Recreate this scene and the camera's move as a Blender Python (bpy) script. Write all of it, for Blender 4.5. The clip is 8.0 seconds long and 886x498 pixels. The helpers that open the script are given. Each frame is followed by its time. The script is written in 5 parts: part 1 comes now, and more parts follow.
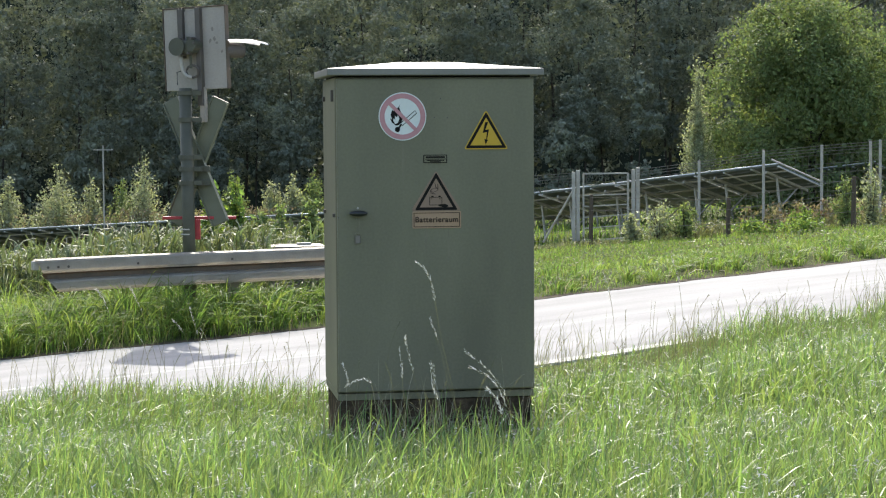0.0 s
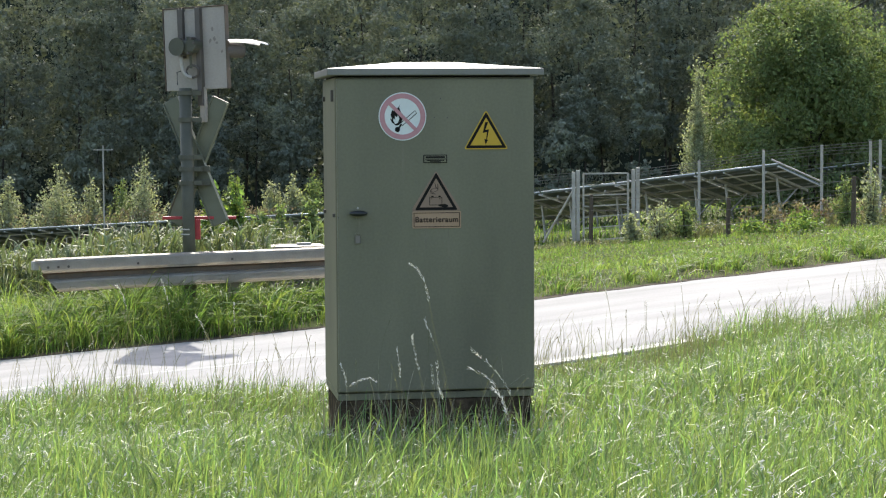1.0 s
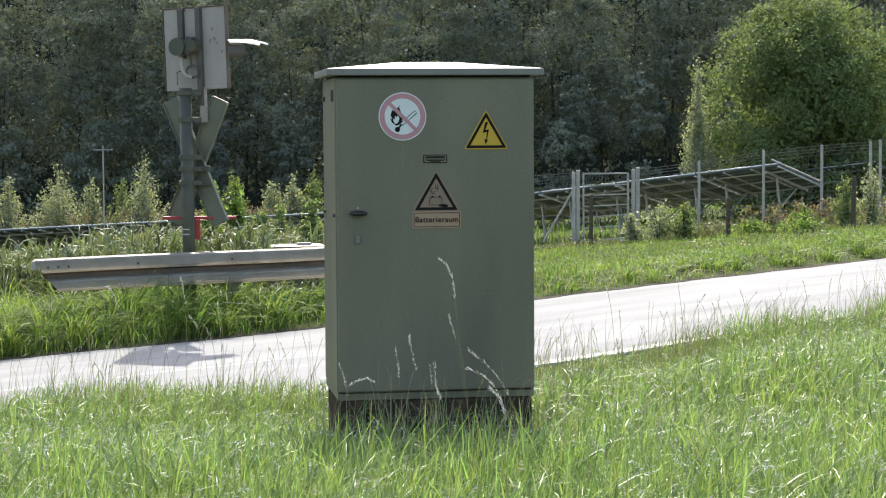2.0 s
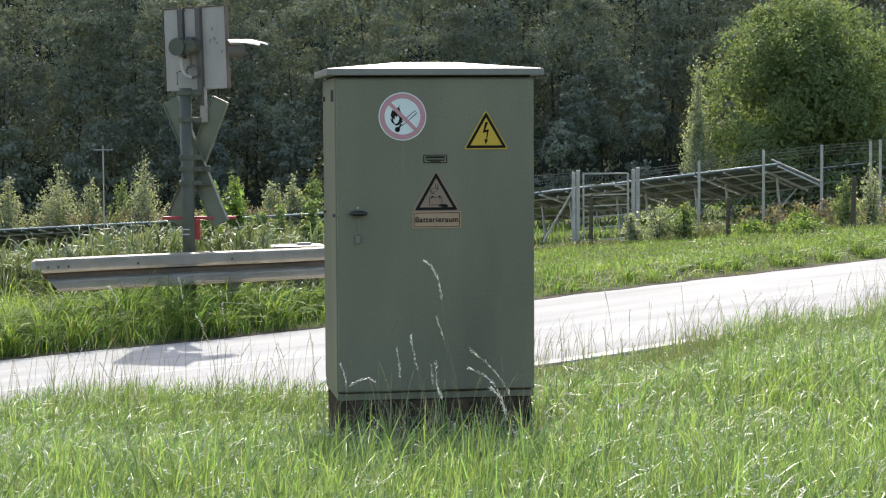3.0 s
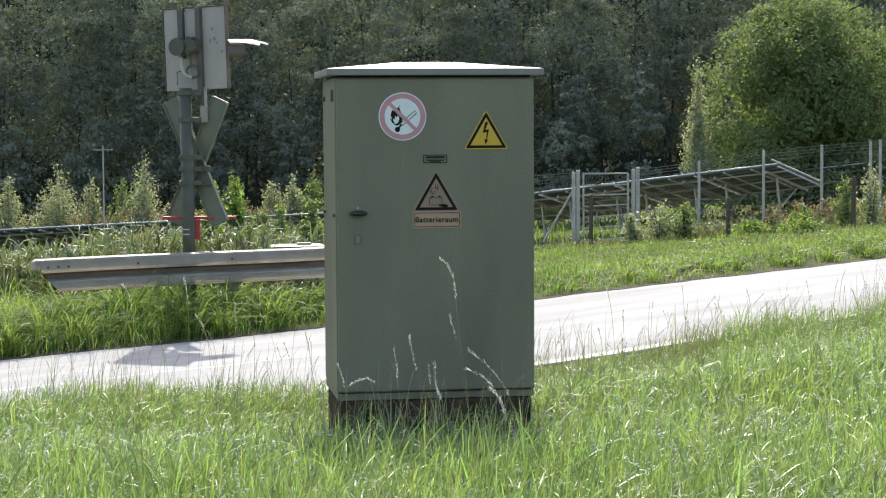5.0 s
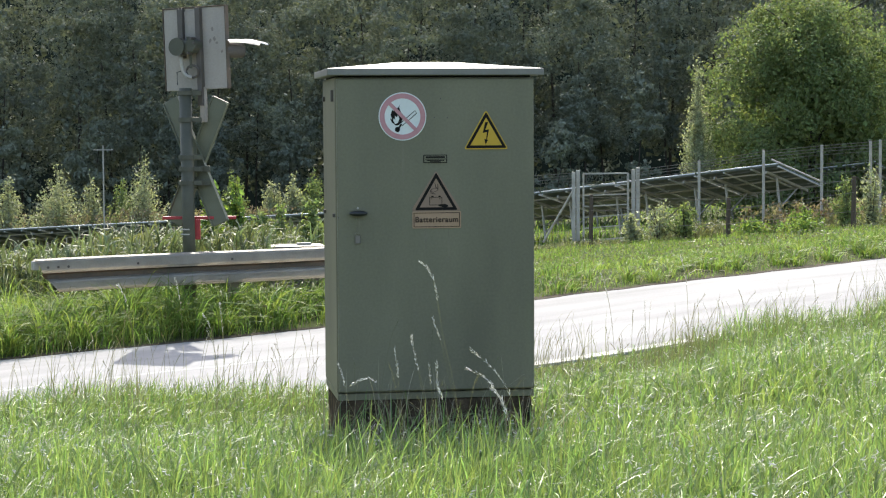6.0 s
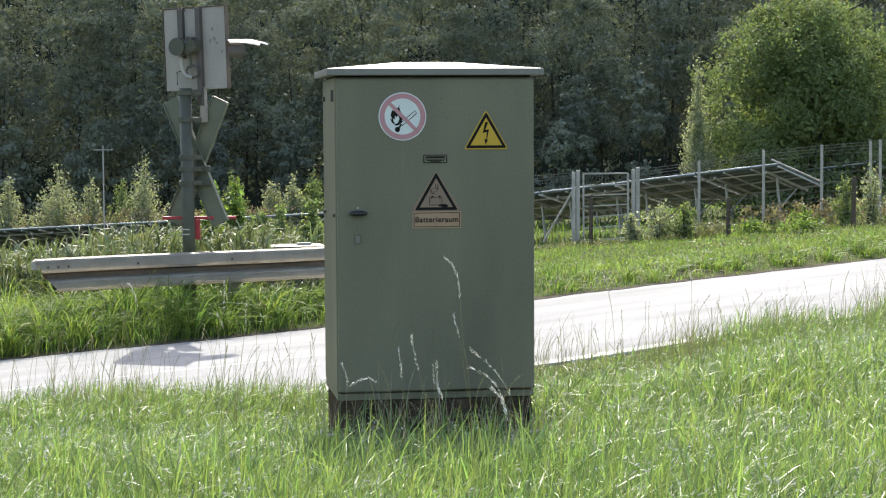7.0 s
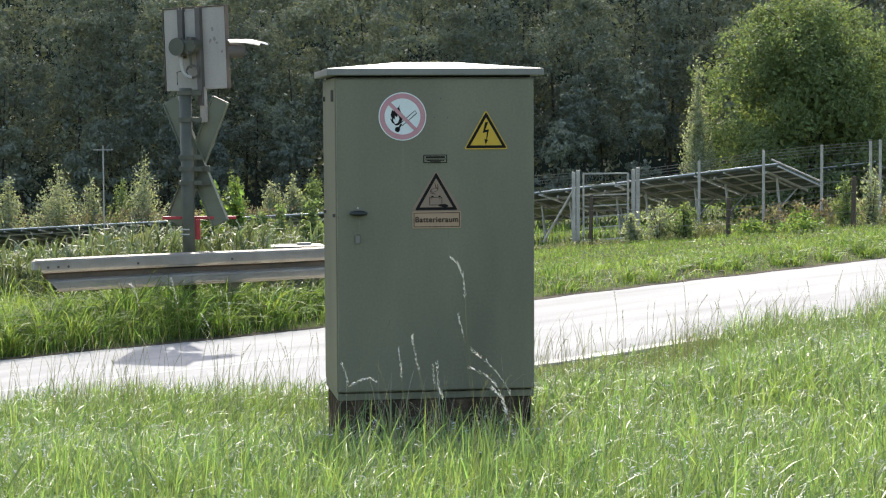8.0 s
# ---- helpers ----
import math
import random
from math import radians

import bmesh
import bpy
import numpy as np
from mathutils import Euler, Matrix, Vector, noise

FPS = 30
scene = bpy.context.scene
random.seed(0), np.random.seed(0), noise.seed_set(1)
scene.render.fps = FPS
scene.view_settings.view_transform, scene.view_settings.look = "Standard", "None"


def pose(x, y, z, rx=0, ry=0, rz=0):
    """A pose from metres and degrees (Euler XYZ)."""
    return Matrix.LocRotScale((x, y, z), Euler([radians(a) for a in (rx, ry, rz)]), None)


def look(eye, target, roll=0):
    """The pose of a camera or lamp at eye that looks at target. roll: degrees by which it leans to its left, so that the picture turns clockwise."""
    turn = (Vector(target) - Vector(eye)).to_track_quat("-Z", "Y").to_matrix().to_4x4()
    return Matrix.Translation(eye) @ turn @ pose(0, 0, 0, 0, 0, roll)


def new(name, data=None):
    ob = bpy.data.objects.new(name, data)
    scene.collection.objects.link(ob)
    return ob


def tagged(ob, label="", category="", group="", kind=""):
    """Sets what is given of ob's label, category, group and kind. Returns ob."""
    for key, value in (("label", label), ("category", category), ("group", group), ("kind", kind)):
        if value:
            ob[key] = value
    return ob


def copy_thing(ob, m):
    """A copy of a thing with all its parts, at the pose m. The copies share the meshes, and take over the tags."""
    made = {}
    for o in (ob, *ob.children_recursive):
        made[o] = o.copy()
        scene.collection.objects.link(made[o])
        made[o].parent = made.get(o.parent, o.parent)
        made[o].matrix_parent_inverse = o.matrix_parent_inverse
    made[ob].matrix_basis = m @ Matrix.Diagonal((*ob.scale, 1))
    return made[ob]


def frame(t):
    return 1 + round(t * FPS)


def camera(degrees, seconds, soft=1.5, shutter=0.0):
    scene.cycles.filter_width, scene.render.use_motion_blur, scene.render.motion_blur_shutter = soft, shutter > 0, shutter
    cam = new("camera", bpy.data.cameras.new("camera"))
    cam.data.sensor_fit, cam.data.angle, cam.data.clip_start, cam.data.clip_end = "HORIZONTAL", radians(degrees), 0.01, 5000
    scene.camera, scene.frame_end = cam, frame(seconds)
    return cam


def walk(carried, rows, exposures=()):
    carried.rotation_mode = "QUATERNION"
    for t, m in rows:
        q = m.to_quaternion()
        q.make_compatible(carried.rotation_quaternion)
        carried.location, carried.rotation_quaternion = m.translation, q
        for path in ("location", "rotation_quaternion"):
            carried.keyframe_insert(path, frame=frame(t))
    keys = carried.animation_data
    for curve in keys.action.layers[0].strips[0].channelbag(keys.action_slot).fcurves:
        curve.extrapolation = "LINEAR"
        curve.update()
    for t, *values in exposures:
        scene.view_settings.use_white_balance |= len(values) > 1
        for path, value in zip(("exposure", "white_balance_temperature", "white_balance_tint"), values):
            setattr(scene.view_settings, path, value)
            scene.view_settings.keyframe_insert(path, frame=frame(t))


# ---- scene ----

# ---- camera: a tripod that stands still ----
cam = camera(25.36, 8.0, 1.15)
EYE = (0.0, 0.0, 1.30)
VIEW = look(EYE, (0.0, 100.0, 1.30 - 6.342), -0.35)
walk(cam, [(0.0, VIEW), (8.0, VIEW)], [(0.0, 1.32), (8.0, 1.37)])

# ---- light: late-summer sun ahead of the camera, blue sky ----
TO_SUN = Vector((0.0, 2.9, 2.74)).normalized()
world = bpy.data.worlds.new("sky")
scene.world = world
world.use_nodes = True
wn = world.node_tree.nodes
sky = wn.new("ShaderNodeTexSky")
sky.sky_type, sky.sun_disc = "NISHITA", False
sky.dust_density, sky.ozone_density = 3.0, 0.6
sky.sun_elevation, sky.sun_rotation = math.asin(TO_SUN.z), math.atan2(TO_SUN.x, TO_SUN.y)
world.node_tree.links.new(sky.outputs[0], wn["Background"].inputs[0])
wn["Background"].inputs[1].default_value = 0.15
sun = new("sun", bpy.data.lights.new("sun", "SUN"))
sun.data.energy, sun.data.angle, sun.data.color = 3.3, radians(0.53), (1.0, 0.95, 0.86)
sun.matrix_basis = look((0, 60, 60), Vector((0, 60, 60)) - TO_SUN)


# ---- materials ----
def material(name, color, rough=0.6, metal=0.0, var=0.25, scale=6.0, fine=60.0, bump=0.15, second=None,
             translucent=0.0, island=0.0, spec=0.5, streak=None, coat=0.0, bump_dist=0.01):
    """A procedural surface: two scales of noise in colour, relief, and for leaves light that passes through."""
    m = bpy.data.materials.new(name)
    m.use_nodes = True
    nt = m.node_tree
    n, link = nt.nodes, nt.links.new
    bsdf = n["Principled BSDF"]
    bsdf.inputs["Roughness"].default_value = rough
    bsdf.inputs["Metallic"].default_value = metal
    bsdf.inputs["Specular IOR Level"].default_value = spec
    bsdf.inputs["Coat Weight"].default_value = coat
    tc = n.new("ShaderNodeTexCoord")
    src = tc.outputs["Object"]
    if streak:
        mp = n.new("ShaderNodeMapping")
        mp.inputs["Scale"].default_value = streak
        link(src, mp.inputs["Vector"])
        src = mp.outputs["Vector"]
    big = n.new("ShaderNodeTexNoise")
    big.inputs["Scale"].default_value, big.inputs["Detail"].default_value = scale, 4.0
    small = n.new("ShaderNodeTexNoise")
    small.inputs["Scale"].default_value, small.inputs["Detail"].default_value = fine, 3.0
    link(src, big.inputs["Vector"])
    link(tc.outputs["Object"], small.inputs["Vector"])
    add = n.new("ShaderNodeMath")
    add.operation = "MULTIPLY_ADD"
    add.inputs[1].default_value = 0.4
    link(small.outputs[0], add.inputs[0])
    link(big.outputs[0], add.inputs[2])
    ramp = n.new("ShaderNodeMapRange")
    ramp.inputs[1].default_value, ramp.inputs[2].default_value = 0.45, 0.95
    link(add.outputs[0], ramp.inputs[0])
    mix = n.new("ShaderNodeMix")
    mix.data_type = "RGBA"
    a = Vector(color)
    b = Vector(second) if second else a * (1.0 - var)
    mix.inputs[6].default_value, mix.inputs[7].default_value = (*a, 1), (*b, 1)
    link(ramp.outputs[0], mix.inputs[0])
    out = mix.outputs[2]
    if island:
        geo, hsv = n.new("ShaderNodeNewGeometry"), n.new("ShaderNodeHueSaturation")
        hue, val = n.new("ShaderNodeMapRange"), n.new("ShaderNodeMapRange")
        hue.inputs[3].default_value, hue.inputs[4].default_value = 0.5 - 0.05 * island, 0.5 + 0.03 * island
        val.inputs[3].default_value, val.inputs[4].default_value = 1 - 0.55 * island, 1 + 0.55 * island
        mul = n.new("ShaderNodeMath")
        mul.operation = "MULTIPLY"
        mul.inputs[1].default_value = 7.31
        fr = n.new("ShaderNodeMath")
        fr.operation = "FRACT"
        link(geo.outputs["Random Per Island"], mul.inputs[0])
        link(mul.outputs[0], fr.inputs[0])
        link(geo.outputs["Random Per Island"], hue.inputs[0])
        link(fr.outputs[0], val.inputs[0])
        link(hue.outputs[0], hsv.inputs["Hue"])
        link(val.outputs[0], hsv.inputs["Value"])
        link(out, hsv.inputs["Color"])
        out = hsv.outputs[0]
    link(out, bsdf.inputs["Base Color"])
    if bump:
        bp = n.new("ShaderNodeBump")
        bp.inputs["Strength"].default_value, bp.inputs["Distance"].default_value = bump, bump_dist
        link(small.outputs[0], bp.inputs["Height"])
        link(bp.outputs[0], bsdf.inputs["Normal"])
    if translucent:
        tr, ms = n.new("ShaderNodeBsdfTranslucent"), n.new("ShaderNodeMixShader")
        tint = n.new("ShaderNodeMix")
        tint.data_type, tint.blend_type = "RGBA", "MULTIPLY"
        tint.inputs[0].default_value = 1.0
        tint.inputs[7].default_value = (1.12, 1.12, 0.68, 1)
        link(out, tint.inputs[6])
        link(tint.outputs[2], tr.inputs["Color"])
        ms.inputs[0].default_value = translucent
        link(bsdf.outputs[0], ms.inputs[1])
        link(tr.outputs[0], ms.inputs[2])
        link(ms.outputs[0], n["Material Output"].inputs["Surface"])
    return m


M = {
    "ground": material("soil", (0.075, 0.1, 0.035), 0.95, spec=0.05, var=0.5, scale=1.2, fine=30, bump=0.6, second=(0.06, 0.06, 0.03)),
    "asphalt": material("asphalt", (0.288, 0.288, 0.283), 0.88, scale=1.6, fine=45, bump=0.7, second=(0.192, 0.192, 0.19), spec=0.14, streak=(0.22, 1.6, 1.0), bump_dist=0.004),
    "fascia": material("grey_roof_edge", (0.225, 0.21, 0.18), 0.55, scale=5, fine=90, bump=0.08, var=0.25),
    "seam": material("pale_sealed_joint", (0.36, 0.36, 0.355), 0.85, scale=3, fine=70, bump=0.3, var=0.3, spec=0.14),
    "kerb": material("pale_concrete", (0.42, 0.41, 0.39), 0.8, scale=3, fine=70, bump=0.4, var=0.35),
    "edge_soil": material("crumbly_dark_soil", (0.035, 0.03, 0.02), 0.95, scale=7, fine=45, bump=1.0, second=(0.1, 0.085, 0.062), spec=0.1, bump_dist=0.02),
    "gravel": material("gravel", (0.2, 0.185, 0.16), 0.95, scale=2, fine=40, bump=0.9, var=0.5),
    "cabinet": material("green_grey_paint", (0.206, 0.19, 0.118), 0.55, scale=2.6, fine=90, bump=0.06, var=0.38, streak=(1.0, 1.0, 0.3)),
    # roof top: sunlight put into the colour, paler than cabinet and roof edge
    "cabinet_top": material("sunlit_roof_paint", (0.42, 0.43, 0.42), 0.5, scale=5, fine=90, bump=0.08, var=0.25),
    "dark_gap": material("dark_gap", (0.02, 0.02, 0.02), 0.9, bump=0),
    "concrete": material("mossy_concrete", (0.12, 0.085, 0.055), 0.95, spec=0.05, scale=14, fine=60, bump=0.8, second=(0.022, 0.02, 0.013)),
    "black": material("black_print", (0.016, 0.013, 0.011), 0.8, bump=0, var=0.1, spec=0.15),
    "handle": material("black_plastic", (0.02, 0.022, 0.02), 0.4, bump=0.1, fine=200),
    "white_sign": material("white_film", (0.74, 0.75, 0.71), 0.5, scale=15, var=0.1, bump=0),
    "red_sign": material("faded_red_film", (0.55, 0.26, 0.27), 0.5, scale=15, var=0.15, bump=0),
    "yellow_sign": material("yellow_film", (0.6, 0.36, 0.022), 0.5, scale=15, var=0.12, bump=0),
    "brown_sign": material("bleached_brown_film", (0.285, 0.185, 0.125), 0.5, scale=12, var=0.2, bump=0),
    "stain": material("dark_run_stain", (0.15, 0.135, 0.09), 0.6, scale=14, fine=120, bump=0.05, second=(0.2, 0.18, 0.115)),
    "tan_sign": material("bleached_tan_film", (0.4, 0.25, 0.15), 0.5, scale=12, var=0.15, bump=0),
    "alu": material("bright_aluminium", (0.6, 0.6, 0.58), 0.45, 0.2, scale=8, fine=60, bump=0.05, var=0.2),
    "zinc": material("galvanised_steel", (0.46, 0.425, 0.365), 0.6, 0.1, scale=5, fine=60, bump=0.08, var=0.3),
    "zinc_dull": material("dull_galvanised_steel", (0.26, 0.24, 0.215), 0.7, 0.2, scale=4, fine=50, bump=0.1, second=(0.2, 0.16, 0.12)),
    "board": material("grey_painted_board", (0.40, 0.355, 0.30), 0.6, scale=3, fine=50, bump=0.1, var=0.3, streak=(1, 1, 0.25)),
    "board_dark": material("dark_steel_profile", (0.1, 0.085, 0.07), 0.6, scale=8, bump=0.1),
    "cross_green": material("pale_grey_green_paint", (0.155, 0.16, 0.105), 0.6, scale=5, fine=70, bump=0.1, var=0.25),
    "post_green": material("grey_green_paint", (0.078, 0.078, 0.05), 0.6, scale=7, fine=80, bump=0.1, var=0.3),
    "visor": material("pale_enamel_and_glint", (0.75, 0.75, 0.76), 0.3, bump=0.02, var=0.1),
    "red": material("red_enamel", (0.42, 0.03, 0.035), 0.4, scale=10, var=0.3, bump=0.05),
    "rusty": material("brown_dirt", (0.15, 0.105, 0.07), 0.85, scale=4, fine=40, bump=0.2, second=(0.07, 0.06, 0.045)),
    "wood": material("grey_brown_wood", (0.11, 0.08, 0.055), 0.9, scale=6, fine=80, bump=0.6, var=0.5, streak=(8, 8, 0.6)),
    "panel_back": material("solar_backsheet", (0.1, 0.12, 0.115), 0.5, scale=4, bump=0, var=0.2),
    "panel_front": material("solar_glass", (0.012, 0.015, 0.03), 0.12, scale=4, bump=0, var=0.2),
    "bark": material("bark", (0.07, 0.058, 0.045), 0.95, scale=5, fine=40, bump=0.8, var=0.5, streak=(5, 5, 0.7)),
    "grass": material("meadow_grass", (0.185, 0.272, 0.092), 0.43, scale=0.9, fine=6, bump=0, second=(0.14, 0.22, 0.08), translucent=0.5, island=0.7, spec=0.42),
    "verge": material("verge_grass", (0.19, 0.275, 0.08), 0.5, scale=0.7, fine=5, bump=0, second=(0.11, 0.19, 0.04), translucent=0.5, island=0.75, spec=0.22),
    "drystem": material("dry_grey_stem", (0.34, 0.31, 0.22), 0.6, scale=3, fine=20, bump=0, var=0.3, translucent=0.3, island=0.6),
    "tuft": material("brownish_green_stem", (0.2, 0.21, 0.1), 0.6, scale=3, fine=20, bump=0, var=0.3, translucent=0.3, island=0.7),
    "stem": material("grass_stem", (0.17, 0.17, 0.11), 0.6, scale=3, fine=20, bump=0, var=0.25, translucent=0.3),
    "straw": material("dry_straw", (0.74, 0.71, 0.68), 0.6, scale=3, fine=20, bump=0, var=0.25, translucent=0.1, island=0.5),
    "weed": material("weed_leaves", (0.135, 0.172, 0.088), 0.5, scale=0.6, fine=5, bump=0, second=(0.15, 0.17, 0.07), translucent=0.35, island=0.8),
    "rust_weed": material("brown_flower_heads", (0.22, 0.175, 0.115), 0.8, scale=0.6, fine=5, bump=0, second=(0.18, 0.18, 0.1), translucent=0.35, island=0.8),
    "reed": material("reed_leaves", (0.15, 0.185, 0.1), 0.55, scale=0.9, fine=5, bump=0, second=(0.11, 0.145, 0.065), translucent=0.3, island=0.9, spec=0.3),
    "willow": material("willow_leaves", (0.33, 0.36, 0.235), 0.5, scale=0.8, fine=4, bump=0, second=(0.24, 0.28, 0.17), translucent=0.42, island=0.8),
    "leaf": material("maple_leaves", (0.2, 0.26, 0.105), 0.65, scale=0.35, fine=3, bump=0, second=(0.13, 0.18, 0.075), translucent=0.42, island=0.7, spec=0.3),
    # near-black backing for gaps between trees; stands in for forest shade
    "litter": material("woods_backing", (0.026, 0.036, 0.022), 0.95, scale=0.5, fine=6, bump=0.5, var=0.5, spec=0.1),
    "forest": material("forest_leaves", (0.225, 0.25, 0.18), 0.75, scale=0.16, fine=1.1, bump=0, second=(0.095, 0.111, 0.09), translucent=0.2, island=0.35, spec=0.15),
}


# ---- small builders ----
def rng(seed):
    return np.random.default_rng(seed)


def mesh_of(name, verts, faces, mat, smooth=False):
    me = bpy.data.meshes.new(name)
    verts, faces = np.asarray(verts, dtype=np.float32), np.asarray(faces, dtype=np.int32)
    k = faces.shape[1]
    me.vertices.add(len(verts))
    me.vertices.foreach_set("co", verts.ravel())
    me.loops.add(faces.size)
    me.loops.foreach_set("vertex_index", faces.ravel())
    me.polygons.add(len(faces))
    me.polygons.foreach_set("loop_start", np.arange(0, faces.size, k, dtype=np.int32))
    me.polygons.foreach_set("loop_total", np.full(len(faces), k, dtype=np.int32))
    me.polygons.foreach_set("use_smooth", np.full(len(faces), smooth))
    me.materials.append(mat)
    me.update(calc_edges=True)
    return me


def done(name, bm, mat, smooth=False):
    bmesh.ops.recalc_face_normals(bm, faces=bm.faces)
    me = bpy.data.meshes.new(name)
    for f in bm.faces:
        f.smooth = smooth
    bm.to_mesh(me)
    bm.free()
    me.materials.append(mat)
    return me


def part(name, bm, mat, parent, label="", at=None, smooth=False):
    """One mesh as a part of a thing, or of a part."""
    me = done(name, bm, mat, smooth) if isinstance(bm, bmesh.types.BMesh) else bm
    ob = new(name, me)
    ob.parent = parent
    if at is not None:
        ob.matrix_basis = at
    return tagged(ob, label)


def thing(name, m, label, category, group="", kind=""):
    ob = new(name)
    ob.matrix_basis = m
    return tagged(ob, label, category, group, kind)


def block(sx, sy, sz, bevel=0.0, at=(0, 0, 0), bm=None, turn=None):
    """A block of that size with its base's centre at that place."""
    bm = bm or bmesh.new()
    m = Matrix.Translation((at[0], at[1], at[2] + sz / 2))
    if turn is not None:
        m = m @ turn
    got = bmesh.ops.create_cube(bm, size=1.0, matrix=m @ Matrix.Diagonal((sx, sy, sz, 1)))
    if bevel:
        edges = {e for v in got["verts"] for e in v.link_edges}
        bmesh.ops.bevel(bm, geom=list(edges), offset=bevel, segments=2, affect="EDGES", profile=0.6)
    return bm


def tube(points, radius, sides=10, bm=None, taper=None):
    """A round bar through the points."""
    bm = bm or bmesh.new()
    pts = [Vector(p) for p in points]
    rings = []
    for i, p in enumerate(pts):
        d = (pts[min(i + 1, len(pts) - 1)] - pts[max(i - 1, 0)]).normalized()
        side = d.cross(Vector((0, 0, 1)) if abs(d.z) < 0.95 else Vector((1, 0, 0))).normalized()
        up = side.cross(d)
        r = radius if taper is None else radius + (taper - radius) * i / (len(pts) - 1)
        rings.append([bm.verts.new(p + r * (math.cos(a) * side + math.sin(a) * up)) for a in
                      [2 * math.pi * k / sides for k in range(sides)]])
    for a, b in zip(rings, rings[1:]):
        for k in range(sides):
            bm.faces.new((a[k], a[(k + 1) % sides], b[(k + 1) % sides], b[k]))
    bm.faces.new(rings[0][::-1]), bm.faces.new(rings[-1])
    return bm


def bar(p, q, w, h, bm=None):
    """A flat or square bar from p to q."""
    bm = bm or bmesh.new()
    p, q = Vector(p), Vector(q)
    turn = (q - p).to_track_quat("Z", "Y").to_matrix().to_4x4()
    m = Matrix.Translation((p + q) / 2) @ turn @ Matrix.Diagonal((w, h, (q - p).length, 1))
    bmesh.ops.create_cube(bm, size=1.0, matrix=m)
    return bm


def plate(outline, y0, y1, bm=None):
    """A flat plate in the x-z plane from y0 (front) to y1."""
    bm = bm or bmesh.new()
    front = [bm.verts.new((x, y0, z)) for x, z in outline]
    back = [bm.verts.new((x, y1, z)) for x, z in outline]
    bm.faces.new(front), bm.faces.new(back[::-1])
    for i in range(len(outline)):
        j = (i + 1) % len(outline)
        bm.faces.new((front[i], back[i], back[j], front[j]))
    return bm


def disc(r, n=40, cx=0.0, cz=0.0):
    return [(cx + r * math.cos(2 * math.pi * k / n), cz + r * math.sin(2 * math.pi * k / n)) for k in range(n)]


def rounded(corners, r, n=5):
    """A polygon with its corners rounded."""
    out = []
    for i, c in enumerate(corners):
        c, a, b = Vector(c), Vector(corners[i - 1]), Vector(corners[(i + 1) % len(corners)])
        p, q = c + (a - c).normalized() * r, c + (b - c).normalized() * r
        for k in range(n + 1):
            t = k / n
            v = p * (1 - t) ** 2 + c * 2 * t * (1 - t) + q * t * t
            out.append((v.x, v.y))
    return out


# ---- terrain ----
ROAD = 3.55


def road_axes(x, y):
    """Along the road from its far edge, and across it towards the camera."""
    dx, dy = x + 3.71, y - 16.5
    return 0.807 * dx + 0.5906 * dy, 0.5906 * dx - 0.807 * dy


def place_on_road(s, w):
    return -3.71 + 0.807 * s + 0.5906 * w, 16.5 + 0.5906 * s - 0.807 * w


def ease(t):
    t = np.clip(t, 0, 1)
    return t * t * (3 - 2 * t)


def road_z(s):
    s = np.clip(s, -14, 30)
    return -0.65 + 0.032 * s - 0.045 * np.exp(-((s - 3.0) / 2.2) ** 2)


def ground_z(x, y):
    x, y = np.asarray(x, dtype=float), np.asarray(y, dtype=float)
    s, w = road_axes(x, y)
    zr = road_z(s)
    far = -2.0 + 0.08 * (np.clip(x, -14, 16) - 3.6) - 0.05 * (np.clip(y, 10, 58) - 53)
    near = -0.09 + 0.02 * np.clip(x, -6, 6) + 0.02 * np.sin(1.3 * x + 0.4) * np.cos(1.1 * y)
    bank = 0.1 * np.exp(-((w + 1.0) / 0.6) ** 2)
    beyond = zr + (far - zr) * ease(-w / 7) + bank
    lift = 0.23 * ease((-x - 0.7) / 1.4) + 0.06 * ease((x - 2.9) / 0.9)
    hither = zr - 0.005 + lift * ease((w - 3.6) / 0.8) * (1 - ease((w - 5.0) / 2.5)) + (near - zr + 0.005) * ease((w - 4.6 - 1.0 * np.exp(-(x / 1.5) ** 2)) / (4.2 - 0.9 * np.exp(-(x / 1.5) ** 2)))
    z = np.where(w < 0, beyond, np.where(w < ROAD, zr - 0.012 - 0.058 * ease((w - 0.3) / 0.5) * ease((ROAD - 0.3 - w) / 0.5), hither))
    return z


def gz(x, y):
    return float(ground_z(x, y))


def spread(lo, hi, step, reach):
    core = list(np.arange(lo, hi + step / 2, step))
    out, d = [], step
    while not out or out[-1] < reach:
        d *= 1.6
        out.append((out[-1] if out else 0) + d)
    return np.array([lo - o for o in out][::-1] + core + [hi + o for o in out])


gx, gy = spread(-24, 24, 0.4, 2500), spread(-4, 92, 0.4, 2500)
gxx, gyy = np.meshgrid(gx, gy)
gv = np.stack([gxx.ravel(), gyy.ravel(), ground_z(gxx, gyy).ravel()], axis=1)
gi = np.arange(len(gx) * len(gy)).reshape(len(gy), len(gx))
gf = np.stack([gi[:-1, :-1].ravel(), gi[:-1, 1:].ravel(), gi[1:, 1:].ravel(), gi[1:, :-1].ravel()], axis=1)
tagged(new("ground", mesh_of("ground", gv, gf, M["ground"], True)), "grassy soil sloping gently down from the road", "ground", kind="structure")


